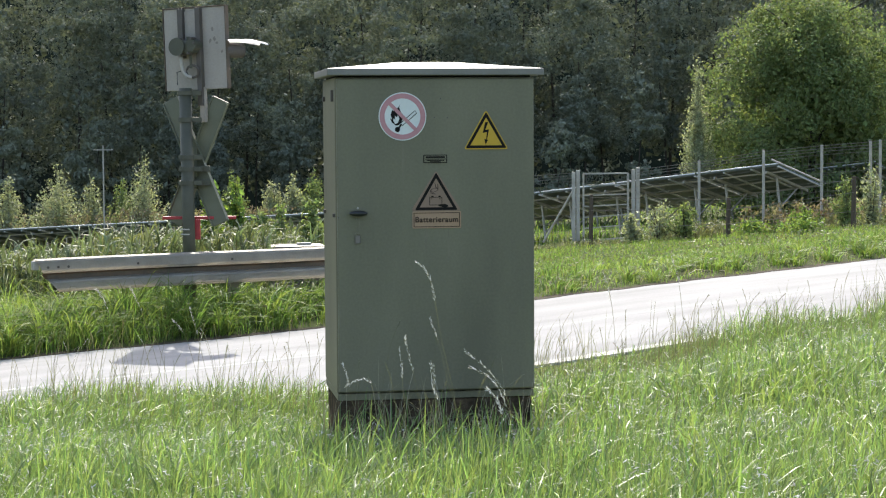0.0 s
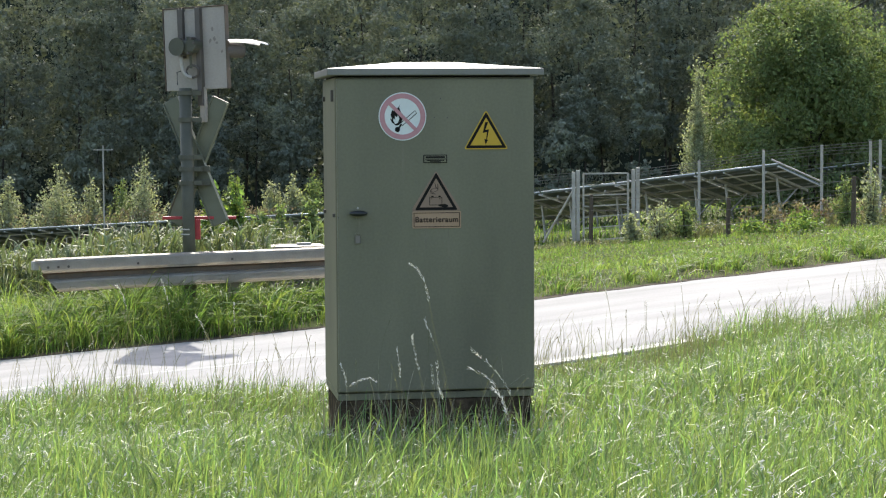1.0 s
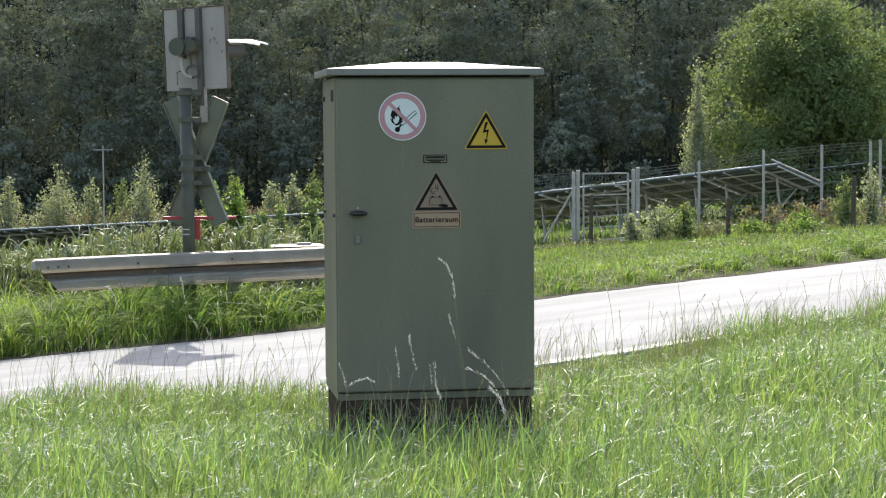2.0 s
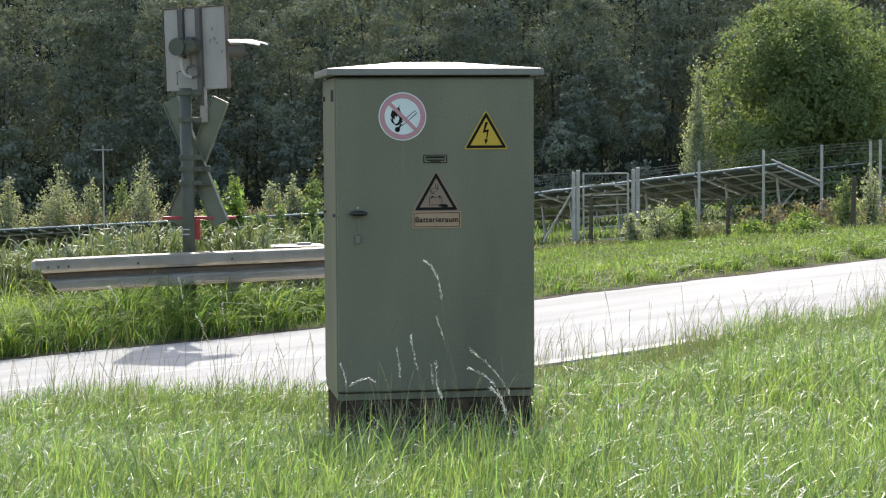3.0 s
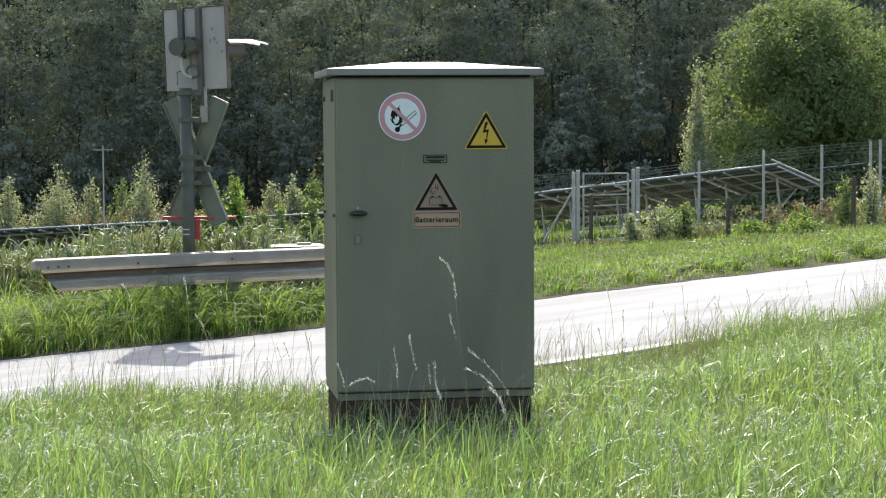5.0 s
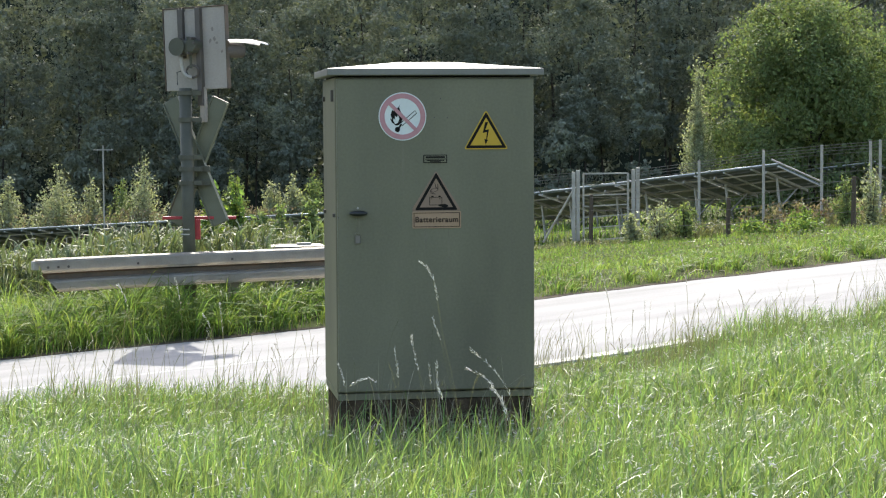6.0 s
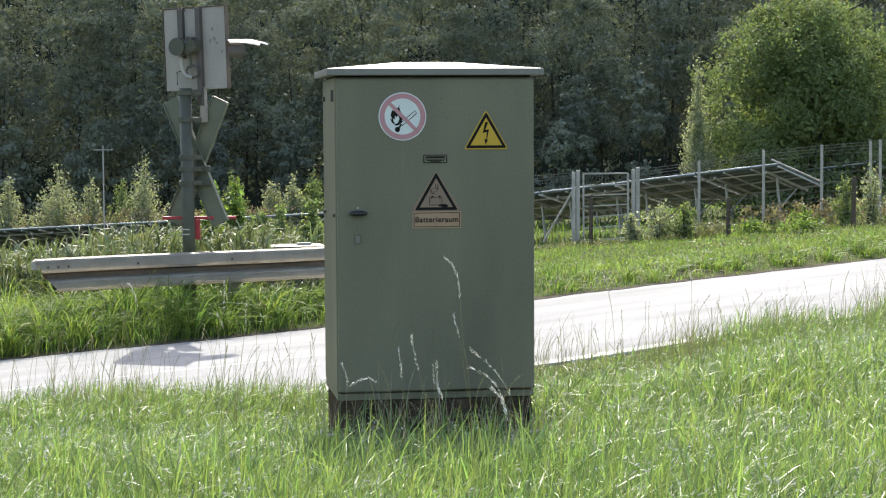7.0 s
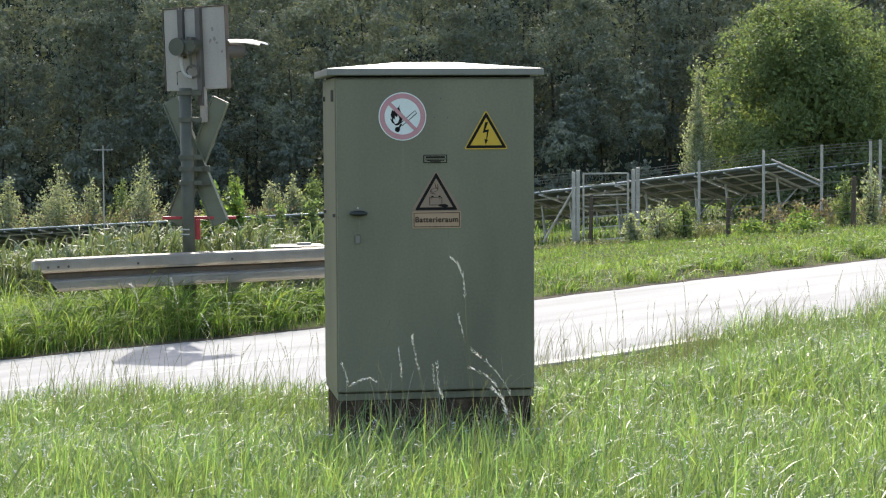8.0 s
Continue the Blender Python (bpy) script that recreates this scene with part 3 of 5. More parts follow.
# ---- guard rail along the far edge of the road ----
def guard_rail():
    s0, s1, w = 0.70, 5.1, -0.9
    a = Vector((*place_on_road(s0, w), 0.112))
    d = Vector((0.807, 0.5906, 0.0)).normalized()
    yaw = math.degrees(math.atan2(d.y, d.x))
    g = thing("guard_rail", Matrix.Translation(a) @ pose(0, 0, 0, 0, 0, yaw), "weathered galvanised W-beam guard rail beside the road", "guard rail")
    length = s1 - s0
    prof = [(0.0, 0.0), (-0.07, -0.012), (-0.081, -0.03), (-0.083, -0.105), (-0.07, -0.128), (-0.012, -0.148), (-0.006, -0.167),
            (-0.012, -0.186), (-0.07, -0.202), (-0.083, -0.218), (-0.081, -0.28), (-0.07, -0.30), (0.0, -0.31)]
    bm = bmesh.new()
    cols = []
    for x in [0.0] + list(np.linspace(0.5, length, 16)):
        cols.append([bm.verts.new((x + (0.22 * (-p[1] / 0.31) ** 1.5 if x == 0 else 0), p[0], p[1] + 0.004 * math.sin(x * 1.7) - 0.004 * x)) for p in prof])
    for c0, c1 in zip(cols, cols[1:]):
        for k in range(len(prof) - 1):
            bm.faces.new((c0[k], c0[k + 1], c1[k + 1], c1[k])).material_index = int(k in (4, 5, 6))
    bmesh.ops.solidify(bm, geom=bm.faces[:], thickness=0.004)
    beam = part("beam", bm, M["zinc"], g, smooth=False)
    beam.data.materials.append(M["rusty"])
    web = bar((0.12, -0.0165, -0.166), (length - 0.05, -0.0165, -0.166 - 0.004 * length), 0.005, 0.052)
    part("groove_dirt", web, M["rusty"], g, "brown dirt film in the beam's groove")
    end = bmesh.new()
    block(0.07, 0.05, 0.09, 0.02, (0.0, -0.03, -0.10), end)
    part("end_shoe", end, M["zinc"], g, "bent end piece of the beam")
    for i, x in enumerate((2.12, 4.1)):
        px, py = a.x + d.x * x - d.y * 0.12, a.y + d.y * x + d.x * 0.12
        zb = gz(px, py) - 0.25 - 0.112
        p = part("post", block(0.10, 0.055, -0.03 - zb, 0.004, (x, 0.10, zb)), M["zinc_dull"], g)
        part("spacer", block(0.09, 0.075, 0.16, 0.006, (x, 0.036, -0.235)), M["zinc_dull"], p)
        part("bolt", tube([(x, -0.012, -0.155), (x, 0.0, -0.155)], 0.014, 8), M["zinc"], p)
    for x in (0.1, 0.2, 0.3, 1.0, 2.0):
        part("bolt", tube([(x, -0.088, -0.075 - 0.004 * x), (x, -0.07, -0.075 - 0.004 * x)], 0.012, 8), M["board_dark"], g)
    return g


guard_rail()


# ---- solar tables, seen from behind ----
def solar_table():
    """One table of modules, its upper edge along x from 0 to 2.4, sloping away along +y."""
    t = thing("solar_table", Matrix.Identity(4), "ground-mounted solar table seen from behind on galvanised racking", "solar panel", "solar tables in rows")
    length, depth, drop = 2.36, 3.0, 0.62
    k = drop / depth
    cols, rows = 3, 3
    for i in range(cols):
        for j in range(rows):
            w, h = length / cols, depth / rows
            x0, y0 = i * w + 0.012, j * h + 0.012
            v = [(x0, y0), (x0 + w - 0.024, y0), (x0 + w - 0.024, y0 + h - 0.024), (x0, y0 + h - 0.024)]
            verts = [(x, y, -k * y) for x, y in v] + [(x, y, -k * y + 0.04) for x, y in v]
            f = [(3, 2, 1, 0), (0, 1, 5, 4), (1, 2, 6, 5), (2, 3, 7, 6), (3, 0, 4, 7)]
            p = part("module", mesh_of("module", verts, f, M["panel_back"]), None, t)
            fr = mesh_of("glass", [(x, y, z + 0.043) for x, y, z in verts[:4]], [(0, 1, 2, 3)], M["panel_front"])
            part("glass", fr, None, p, "dark solar glass")
    # the sun's glint along this edge is put into the pale colour
    part("upper_edge", tube([(0, -0.02, 0.055), (length, -0.02, 0.055)], 0.017, 8), M["visor"], t, "rounded aluminium edge, its pale colour standing in for sun glint", smooth=True)
    for i in range(cols):
        x = (i + 0.5) * length / cols
        part("clamp", block(0.07, 0.05, 0.035, 0.006, (x, -0.02, 0.05)), M["alu"], t)
    for i in range(cols + 1):
        x = min(max(i * length / cols, 0.02), length - 0.02)
        part("module_frame", bar((x, 0.0, -0.022), (x, depth, -k * depth - 0.022), 0.042, 0.03), M["alu"], t, "pale aluminium module frame")
    for y in (0.5, 1.5, 2.75):
        part("purlin", bar((0, y, -k * y - 0.05), (length, y, -k * y - 0.05), 0.045, 0.045), M["zinc"], t)
    for x in (0.45, 1.95):
        part("rafter", bar((x, 0.1, -k * 0.1 - 0.11), (x, depth - 0.1, -k * depth - 0.09), 0.05, 0.07), M["zinc"], t)
        part("post", bar((x, 0.8, -2.6), (x, 0.8, -0.28), 0.05, 0.05), M["zinc"], t)
        part("strut", bar((x, 0.8, -1.1), (x, 2.2, -0.62), 0.032, 0.032), M["zinc"], t)
    return t


def solar_rows():
    first = solar_table()
    d = Vector((-0.85, 0.527, 0)).normalized()
    yaw = math.degrees(math.atan2(-d.y, -d.x))
    k = 0
    for row, (ox, oy, oz, n) in enumerate(((8.92, 52.0, 0.16, 13), (13.2, 59.5, 0.05, 13))):
        z = oz
        for i in range(n):
            t = 2.4 * i
            slope = -0.118 if t < 12 else -0.061
            p = Vector((ox, oy, 0)) + d * (t + 2.4)
            z2 = z + slope * 2.4
            roll = math.degrees(math.atan2(z - z2, 2.4))
            m = Matrix.Translation((p.x, p.y, z2)) @ pose(0, 0, 0, 0, 0, yaw) @ pose(0, 0, 0, 0, -roll, 0)
            z = z2
            if k == 0:
                first.matrix_basis = m
            else:
                copy_thing(first, m)
            k += 1


solar_rows()


# ---- fence, gate and stakes ----
def fences():
    pts = {"a": (3.52, 52.0), "b": (5.02, 51.2), "c": (6.46, 49.6), "d": (7.92, 48.6), "e": (9.24, 48.0), "f": (10.25, 47.2), "g": (10.42, 46.9), "h": (13.0, 45.5), "left": (-1.5, 54.0)}
    fence = thing("wire_fence", Matrix.Identity(4), "galvanised mesh fence with barbed wire on top around the solar field", "fence")
    top = {"a": 0.02, "b": 0.10, "c": 0.33, "d": 0.60, "e": 0.74, "f": 0.83, "g": 0.87, "h": 1.06, "left": -0.40}
    P = {k: Vector((x, y, gz(x, y))) for k, (x, y) in pts.items()}
    for k in "cdefgh":
        part("post", tube([(P[k].x, P[k].y, P[k].z - 0.2), (P[k].x, P[k].y, top[k])], 0.036, 8), M["zinc"], fence)
    part("post", tube([P["left"], (P["left"].x, P["left"].y, top["left"])], 0.036, 8), M["zinc"], fence)
    for k in "cdf":
        q = (P[k] + Vector((0, 0.05, 0)))
        part("post_tip", bar((q.x, q.y, top[k] - 0.02), (q.x, q.y, top[k] + 0.03), 0.06, 0.06), M["zinc_dull"], fence)
    spans = [("b", "c"), ("c", "d"), ("d", "e"), ("e", "f"), ("f", "g"), ("g", "h"), ("left", "a")]
    for p, q in spans:
        a, b = P[p], P[q]
        for f in (0.02, 0.09, 0.16):
            za, zb = top[p] - f * 1.0, top[q] - f * 1.0
            part("barbed_wire", bar((a.x, a.y, za), (b.x, b.y, zb), 0.011, 0.011), M["zinc_dull"], fence)
        mesh = bmesh.new()
        n = max(4, int((b - a).length / 0.16))
        for i in range(n + 1):
            t = i / n
            x, y = a.x + (b.x - a.x) * t, a.y + (b.y - a.y) * t
            zt = (top[p] + (top[q] - top[p]) * t) - 0.24
            bar((x, y, gz(x, y)), (x, y, zt), 0.004, 0.004, mesh)
        for i in range(9):
            f = i / 8
            za, zb = a.z + (top[p] - 0.24 - a.z) * f, b.z + (top[q] - 0.24 - b.z) * f
            bar((a.x, a.y, za), (b.x, b.y, zb), 0.007, 0.007, mesh)
        part("mesh_panel", mesh, M["zinc_dull"], fence)
    part("brace", tube([(P["a"].x - 0.05, P["a"].y, top["a"] - 0.45), (P["a"].x - 0.85, P["a"].y + 0.3, P["a"].z + 0.1)], 0.03, 8), M["zinc"], fence)
    part("brace", tube([(P["e"].x, P["e"].y, top["e"] - 0.9), (P["e"].x - 1.2, P["e"].y + 0.2, top["e"] - 0.35)], 0.025, 8), M["zinc"], fence)

    gate = thing("field_gate", Matrix.Identity(4), "galvanised steel gate between double posts in the mesh fence", "gate")
    for k in "ab":
        for off, h in ((-0.06, 0.0), (0.055, 0.05)):
            part("gate_post", block(0.095, 0.095, top[k] - P[k].z + 0.2 + h, 0.008, (P[k].x + off, P[k].y, P[k].z - 0.2)), M["zinc"], gate)
    a, b = P["a"] + Vector((0.2, 0, 0)), P["b"] + Vector((-0.2, 0, 0))
    ta, tb = top["a"] - 0.05, top["b"] - 0.10
    for f in (0.0, 0.16, 0.3, 0.45, 0.6, 0.75, 0.93):
        za, zb = ta - (ta - a.z) * f, tb - (tb - b.z) * f
        part("gate_rail", bar((a.x, a.y, za), (b.x, b.y, zb), 0.05 if f in (0.0, 0.93) else 0.03, 0.04 if f in (0.0, 0.93) else 0.03), M["zinc"], gate)
    for f in (0.0, 1.0):
        q = a + (b - a) * f
        part("gate_stile", bar((q.x, q.y, q.z + 0.1), (q.x, q.y, ta + (tb - ta) * f), 0.05, 0.04), M["zinc"], gate)
    wire = bmesh.new()
    for i in range(1, 14):
        q = a + (b - a) * (i / 14)
        bar((q.x, q.y, q.z + 0.1), (q.x, q.y, ta + (tb - ta) * i / 14), 0.005, 0.005, wire)
    part("gate_mesh", wire, M["zinc_dull"], gate)

    stakes = [(3.72, 49.5, 1.32), (6.75, 46.6, 0.95), (9.05, 43.4, 1.18)]
    for x, y, h in stakes:
        st = new("fence_stake", done("fence_stake", tube([(x, y, gz(x, y) - 0.2), (x + 0.02, y, gz(x, y) + h)], 0.06, 7, taper=0.05), M["wood"]))
        tagged(st, "weathered round wooden fence stake in the grass", "stake", "wooden stakes")
    wires = bmesh.new()
    for (x0, y0, h0), (x1, y1, h1) in zip(stakes[:2], stakes[1:3]):
        for f in (0.35, 0.7, 0.95):
            bar((x0, y0 - 0.06, gz(x0, y0) + h0 * f), (x1, y1 - 0.06, gz(x1, y1) + h1 * f), 0.009, 0.009, wires)
    tagged(new("stake_wire", done("stake_wire", wires, M["zinc_dull"])), "thin wires strung between the wooden stakes", "wire")


fences()


# ---- thin white mast with a crossbar beyond the solar field ----
def mast():
    x, y = -10.33, 60.0
    z = gz(x, y)
    g = thing("mast", pose(x, y, 0), "thin pale metal mast with a crossbar", "mast")
    part("pole", tube([(0, 0, z), (0, 0, 0.72)], 0.022, 8), M["zinc"], g)
    part("crossbar", bar((-0.3, 0, 0.58), (0.3, 0, 0.58), 0.028, 0.028), M["zinc"], g)


mast()


# ---- low equipment box behind the guard rail ----
def equipment_box():
    x, y = -1.62, 21.5
    z = gz(x, y)
    g = thing("equipment_box", pose(x, y, z, 0, 0, 12), "low grey equipment box with a flat lid in the weeds", "box")
    top = 0.025 - z
    part("body", block(0.56, 0.4, top - 0.03, 0.01, (0, 0, -0.05)), M["zinc_dull"], g)
    part("lid", block(0.64, 0.48, 0.045, 0.012, (0, 0, top - 0.08)), M["board_dark"], g, "flat dark lid")
    part("lid_handle", block(0.16, 0.05, 0.025, 0.006, (0.1, 0, top - 0.035)), M["zinc"], g)


equipment_box()


# ---- vegetation ----
def leaf_mesh(name, centres, size, mat, seed, ratio=0.55, up=0.0, faces_to=None):
    """Many small pointed leaves, each its own island."""
    r = rng(seed)
    n = len(centres)
    u = r.normal(size=(n, 3))
    u[:, 2] -= up
    u /= np.linalg.norm(u, axis=1)[:, None]
    if faces_to is not None:
        u = np.cross(faces_to, u)
        u /= np.linalg.norm(u, axis=1)[:, None] + 1e-9
    v = np.cross(u, r.normal(size=(n, 3)) if faces_to is None else faces_to)
    v /= np.linalg.norm(v, axis=1)[:, None] + 1e-9
    L = (np.asarray(size) * r.uniform(0.6, 1.35, n))[:, None]
    c = np.asarray(centres)
    bend = np.cross(u, v) * L * 0.12
    verts = np.stack([c - u * L * 0.5, c + v * L * 0.5 * ratio + bend, c + u * L * 0.5, c - v * L * 0.5 * ratio + bend], axis=1).reshape(-1, 3)
    i = np.arange(n)[:, None] * 4
    return mesh_of(name, verts, np.hstack([i, i + 1, i + 2, i + 3]), mat)


def sprays(r, centres, radii, per, flat=0.6, loose=0.5):
    """Leaf places on the domed shells of leafy boughs, and the way each leaf faces."""
    c, rad = np.repeat(centres, per, axis=0), np.repeat(radii, per)
    d = r.normal(size=c.shape)
    d[:, 2] += 0.45
    d /= np.linalg.norm(d, axis=1)[:, None]
    a = np.arctan2(d[:, 1], d[:, 0])
    ragged = 1 + 0.22 * np.sin(5 * a + 3 * c[:, 0]) + 0.15 * np.sin(9 * a + 7 * c[:, 2])
    p = c + d * (rad * ragged * r.uniform(0.3, 1.0, len(c)) ** 0.4)[:, None] * np.array([1, 1, flat])
    p[:, 2] -= 0.25 * rad * np.clip(1 - d[:, 2], 0, 2) ** 2 * r.uniform(0, 0.6, len(c))
    n = d + loose * r.normal(size=c.shape)
    return p, n / np.linalg.norm(n, axis=1)[:, None]


def tree(name, x, y, height, half, label, seed, mat="leaf", leaf=0.1, lumps=300, per=180, group="", low=0.05, category="tree"):
    """A tapered trunk with limbs under a dome of leafy boughs."""
    r = rng(seed)
    t = thing(name, pose(x, y, gz(x, y)), label, category, group)
    bm = bmesh.new()
    tr = max(0.03, height * 0.018)
    tube([(0, 0, -0.2), (0.05, 0, height * 0.35), (0.0, 0.05, height * 0.8)], tr, 8, bm, tr * 0.35)
    for k in range(14):
        a, h = 2.4 * k, height * (0.12 + 0.05 * k)
        e = (half * 0.55 * math.cos(a), half * 0.55 * math.sin(a), h + height * 0.2)
        tube([(0, 0, h), (e[0] * 0.5, e[1] * 0.5, h + height * 0.13), e], tr * 0.45, 5, bm, tr * 0.12)
    part("trunk", bm, M["bark"], t)
    h = r.uniform(0, 1, lumps) ** 0.9
    prof = np.where(h > 0.32, np.sqrt(np.clip(1 - ((h - 0.32) / 0.7) ** 2, 0.02, 1)), 1 - 0.12 * (0.32 - h) / 0.32)
    ang = r.uniform(0, 2 * np.pi, lumps)
    wave = 1 + 0.13 * np.sin(3 * ang + 5 * h + seed) + 0.1 * np.sin(7 * ang - 9 * h)
    rad = half * prof * wave * np.where(r.uniform(0, 1, lumps) < 0.75, r.uniform(0.8, 1.0, lumps), r.uniform(0.2, 0.8, lumps))
    size = half * r.uniform(0.1, 0.24, lumps)
    c = np.stack([rad * np.cos(ang), rad * np.sin(ang), height * (low + (0.96 - low) * h)], axis=1)
    pts, facing = sprays(r, c, size, per, 0.75, 0.5)
    part("crown", leaf_mesh("crown", pts, leaf, M[mat], seed + 1, 0.65, 0.0, facing), None, t)
    pts, facing = sprays(r, c * np.array([0.62, 0.62, 0.88]), size * 1.3, 45, 0.8, 0.8)
    part("inner_leaves", leaf_mesh("inner_leaves", pts, leaf * 2.0, M[mat], seed + 2, 0.7, 0.0, facing), None, t)
    return t


def forest():
    """Edge of the woods: trunks under crown beside crown of leafy boughs, the young trees in front."""
    r = rng(11)
    trunks = bmesh.new()
    near, far, core, size_near, size_far, size_core = [], [], [], [], [], []
    for k in range(82):
        if k < 32:
            x, y, tall, half, q = -33 + 2.13 * k + r.uniform(-0.9, 0.9), 82 + r.uniform(-2.0, 2.0), r.uniform(8.0, 11.0), r.uniform(1.6, 2.4), 46
        elif k < 64:
            x, y, tall, half, q = -33 + 2.13 * (k - 32) + r.uniform(-0.9, 0.9), 88 + r.uniform(-1.5, 2.0), r.uniform(12.0, 14.5), r.uniform(2.2, 3.0), 52
        else:
            x, y, tall, half, q = -20 + 2.35 * (k - 64) + r.uniform(-1.0, 1.0), 79 + r.uniform(-0.8, 0.8), r.uniform(3.5, 6.8), r.uniform(0.9, 1.5), 30
        z = gz(x, y)
        tr, lean = 0.006 * tall, r.uniform(-0.6, 0.6)
        tube([(x, y, z - 0.3), (x + lean * 0.4, y, z + 0.35 * tall), (x + lean, y, z + 0.7 * tall)], tr, 7, trunks, tr * 0.4)
        low = 0.26 if k < 64 else 0.12
        h = r.uniform(0, 1, q)
        prof = np.where(h > 0.25, np.sqrt(np.clip(1 - ((h - 0.25) / 0.77) ** 2, 0.02, 1)), 0.8 + 0.2 * h / 0.25)
        a = r.uniform(0, 2 * np.pi, q)
        out = half * prof * np.where(r.uniform(0, 1, q) < 0.8, r.uniform(0.75, 1.1, q), r.uniform(0.2, 0.75, q)) * (1 + 0.15 * np.sin(3 * a + 6 * h + k))
        c = np.stack([x + lean * h + out * np.cos(a), y + out * np.sin(a), z + tall * (low + (1 - low) * h) - 0.12 * out], axis=1)
        size = half * r.uniform(0.16, 0.36, q)
        seen = (np.abs(c[:, 0]) < 21) & (c[:, 2] < 8)
        near.append(c[seen])
        far.append(c[~seen])
        size_near.append(size[seen])
        size_far.append(size[~seen] * 1.25)
        mid = np.array([x, y, 0.0])
        core.append(mid + (c - mid) * np.array([0.42, 0.42, 0.97]))
        size_core.append(size * 1.3)
    f = thing("forest_edge", Matrix.Identity(4), "dark shaded edge of a deciduous wood behind the field", "forest", kind="stuff")
    part("trunks", trunks, M["bark"], f)
    pts, facing = sprays(r, np.concatenate(near), np.concatenate(size_near), 155, 0.62, 0.4)
    part("leaves", leaf_mesh("leaves", pts, 0.115, M["forest"], 12, 0.6, 0.0, facing), None, f)
    pts, facing = sprays(r, np.concatenate(far), np.concatenate(size_far), 26, 0.6, 0.6)
    part("upper_leaves", leaf_mesh("upper_leaves", pts, 0.34, M["forest"], 14, 0.65, 0.0, facing), None, f)
    pts, facing = sprays(r, np.concatenate(core), np.concatenate(size_core), 20, 0.8, 0.8)
    part("inner_leaves", leaf_mesh("inner_leaves", pts, 0.24, M["forest"], 15, 0.6, 0.0, facing), None, f)
    # deeper woods, set rising, before an added dark backing slope that closes the view
    m = 1000
    x, y = r.uniform(-36, 36, m), 91 + r.uniform(0, 11, m)
    z = -4 + r.uniform(0, 14, m) + (y - 91) * 0.5
    pts, facing = sprays(r, np.stack([x, y, z], axis=1), r.uniform(0.8, 1.6, m), 54, 0.7, 0.6)
    part("deep_leaves", leaf_mesh("deep_leaves", pts, 0.32, M["forest"], 13, 0.7, 0.0, facing), None, f)
    # unseen backing slope: blocks the sky, near-black for the shade between trees
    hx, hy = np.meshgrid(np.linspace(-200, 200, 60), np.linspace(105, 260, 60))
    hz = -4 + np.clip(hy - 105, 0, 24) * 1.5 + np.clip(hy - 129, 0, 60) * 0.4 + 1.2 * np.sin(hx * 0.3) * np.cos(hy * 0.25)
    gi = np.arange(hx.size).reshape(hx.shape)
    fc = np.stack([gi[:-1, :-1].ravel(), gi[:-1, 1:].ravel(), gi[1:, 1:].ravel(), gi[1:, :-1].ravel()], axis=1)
    hill = mesh_of("backing_hill", np.stack([hx.ravel(), hy.ravel(), hz.ravel()], axis=1), fc, M["litter"], True)
    tagged(new("backing_hill", hill), "added near-black backing slope behind the trees, standing in for forest shade", "hill", kind="structure")


forest()
tree("broadleaf_tree", 11.6, 62.0, 6.95, 3.35, "full round broadleaf tree, backlit bright green", 21, lumps=330, per=175, leaf=0.1)
tree("broadleaf_tree", 15.9, 66.0, 5.6, 2.3, "full round broadleaf tree, backlit bright green", 22, lumps=130, per=110, leaf=0.14)


def bush(name, x, y, height, half, label, seed, mat, group, leaf=0.085, shoots=85, per=64):
    """A bush of many upright shoots with narrow leaves."""
    r = rng(seed)
    t = thing(name, pose(x, y, gz(x, y)), label, "bush", group)
    stems, pts = bmesh.new(), []
    for k in range(shoots):
        u = r.uniform(0, 1) ** 0.85
        a = r.uniform(0, 2 * np.pi)
        tip = np.array([half * u * math.cos(a), half * u * math.sin(a), height * (1 - 0.58 * u ** 1.2) * r.uniform(0.75, 1.03)])
        q = r.uniform(0.12, 1.0, per)[:, None]
        way = np.concatenate([tip[None, :2] * q ** 1.3, tip[None, 2:] * q], axis=1)
        pts.append(way + r.normal(0, 1, (per, 3)) * (0.035 + 0.05 * (1 - q)) * (0.6 + half))
        if k < 9:
            tube([(0.1 * tip[0], 0.1 * tip[1], -0.1), (0.4 * tip[0], 0.4 * tip[1], 0.5 * tip[2]), tuple(tip)], 0.018, 5, stems, 0.004)
    part("stems", stems, M["bark"], t)
    part("leaves", leaf_mesh("bush_leaves", np.concatenate(pts), leaf, M[mat], seed + 1, 0.5, -0.3), None, t)
    return t


for i, (x, y, h, hw) in enumerate(((-14.55, 66, -0.1, 0.6), (-12.6, 64, 0.33, 0.95), (-11.9, 66, -0.2, 0.45), (-10.6, 64, -0.3, 0.6), (-9.85, 65, 0.55, 0.75), (-5.75, 55, -0.1, 0.42),
                                 (-6.3, 58, 0.05, 0.4), (-5.3, 60, -0.25, 0.45), (-4.7, 62, -0.2, 0.5), (-3.75, 57, 0.0, 0.75), (-13.5, 68, -0.5, 0.7), (-8.9, 66, -0.7, 0.5))):
    k = 69.0 / y
    x, y, h = k * x, 69.0 + 0.4 * (i % 4), 1.3 + k * (h - 1.3)
    bush("willow_bush", x, y, h - gz(x, y), hw * 1.45, "slender grey-green young willow bush", 40 + i, "willow" if i not in (3, 5, 6, 9) else "leaf", "willow bushes", 0.1, 90, 60)
bush("poplar_bush", 7.75, 60.0, 3.5 - gz(7.75, 60.0), 0.62, "tall narrow silvery young poplar at the tree's foot", 80, "willow", "", 0.085, 110, 90)
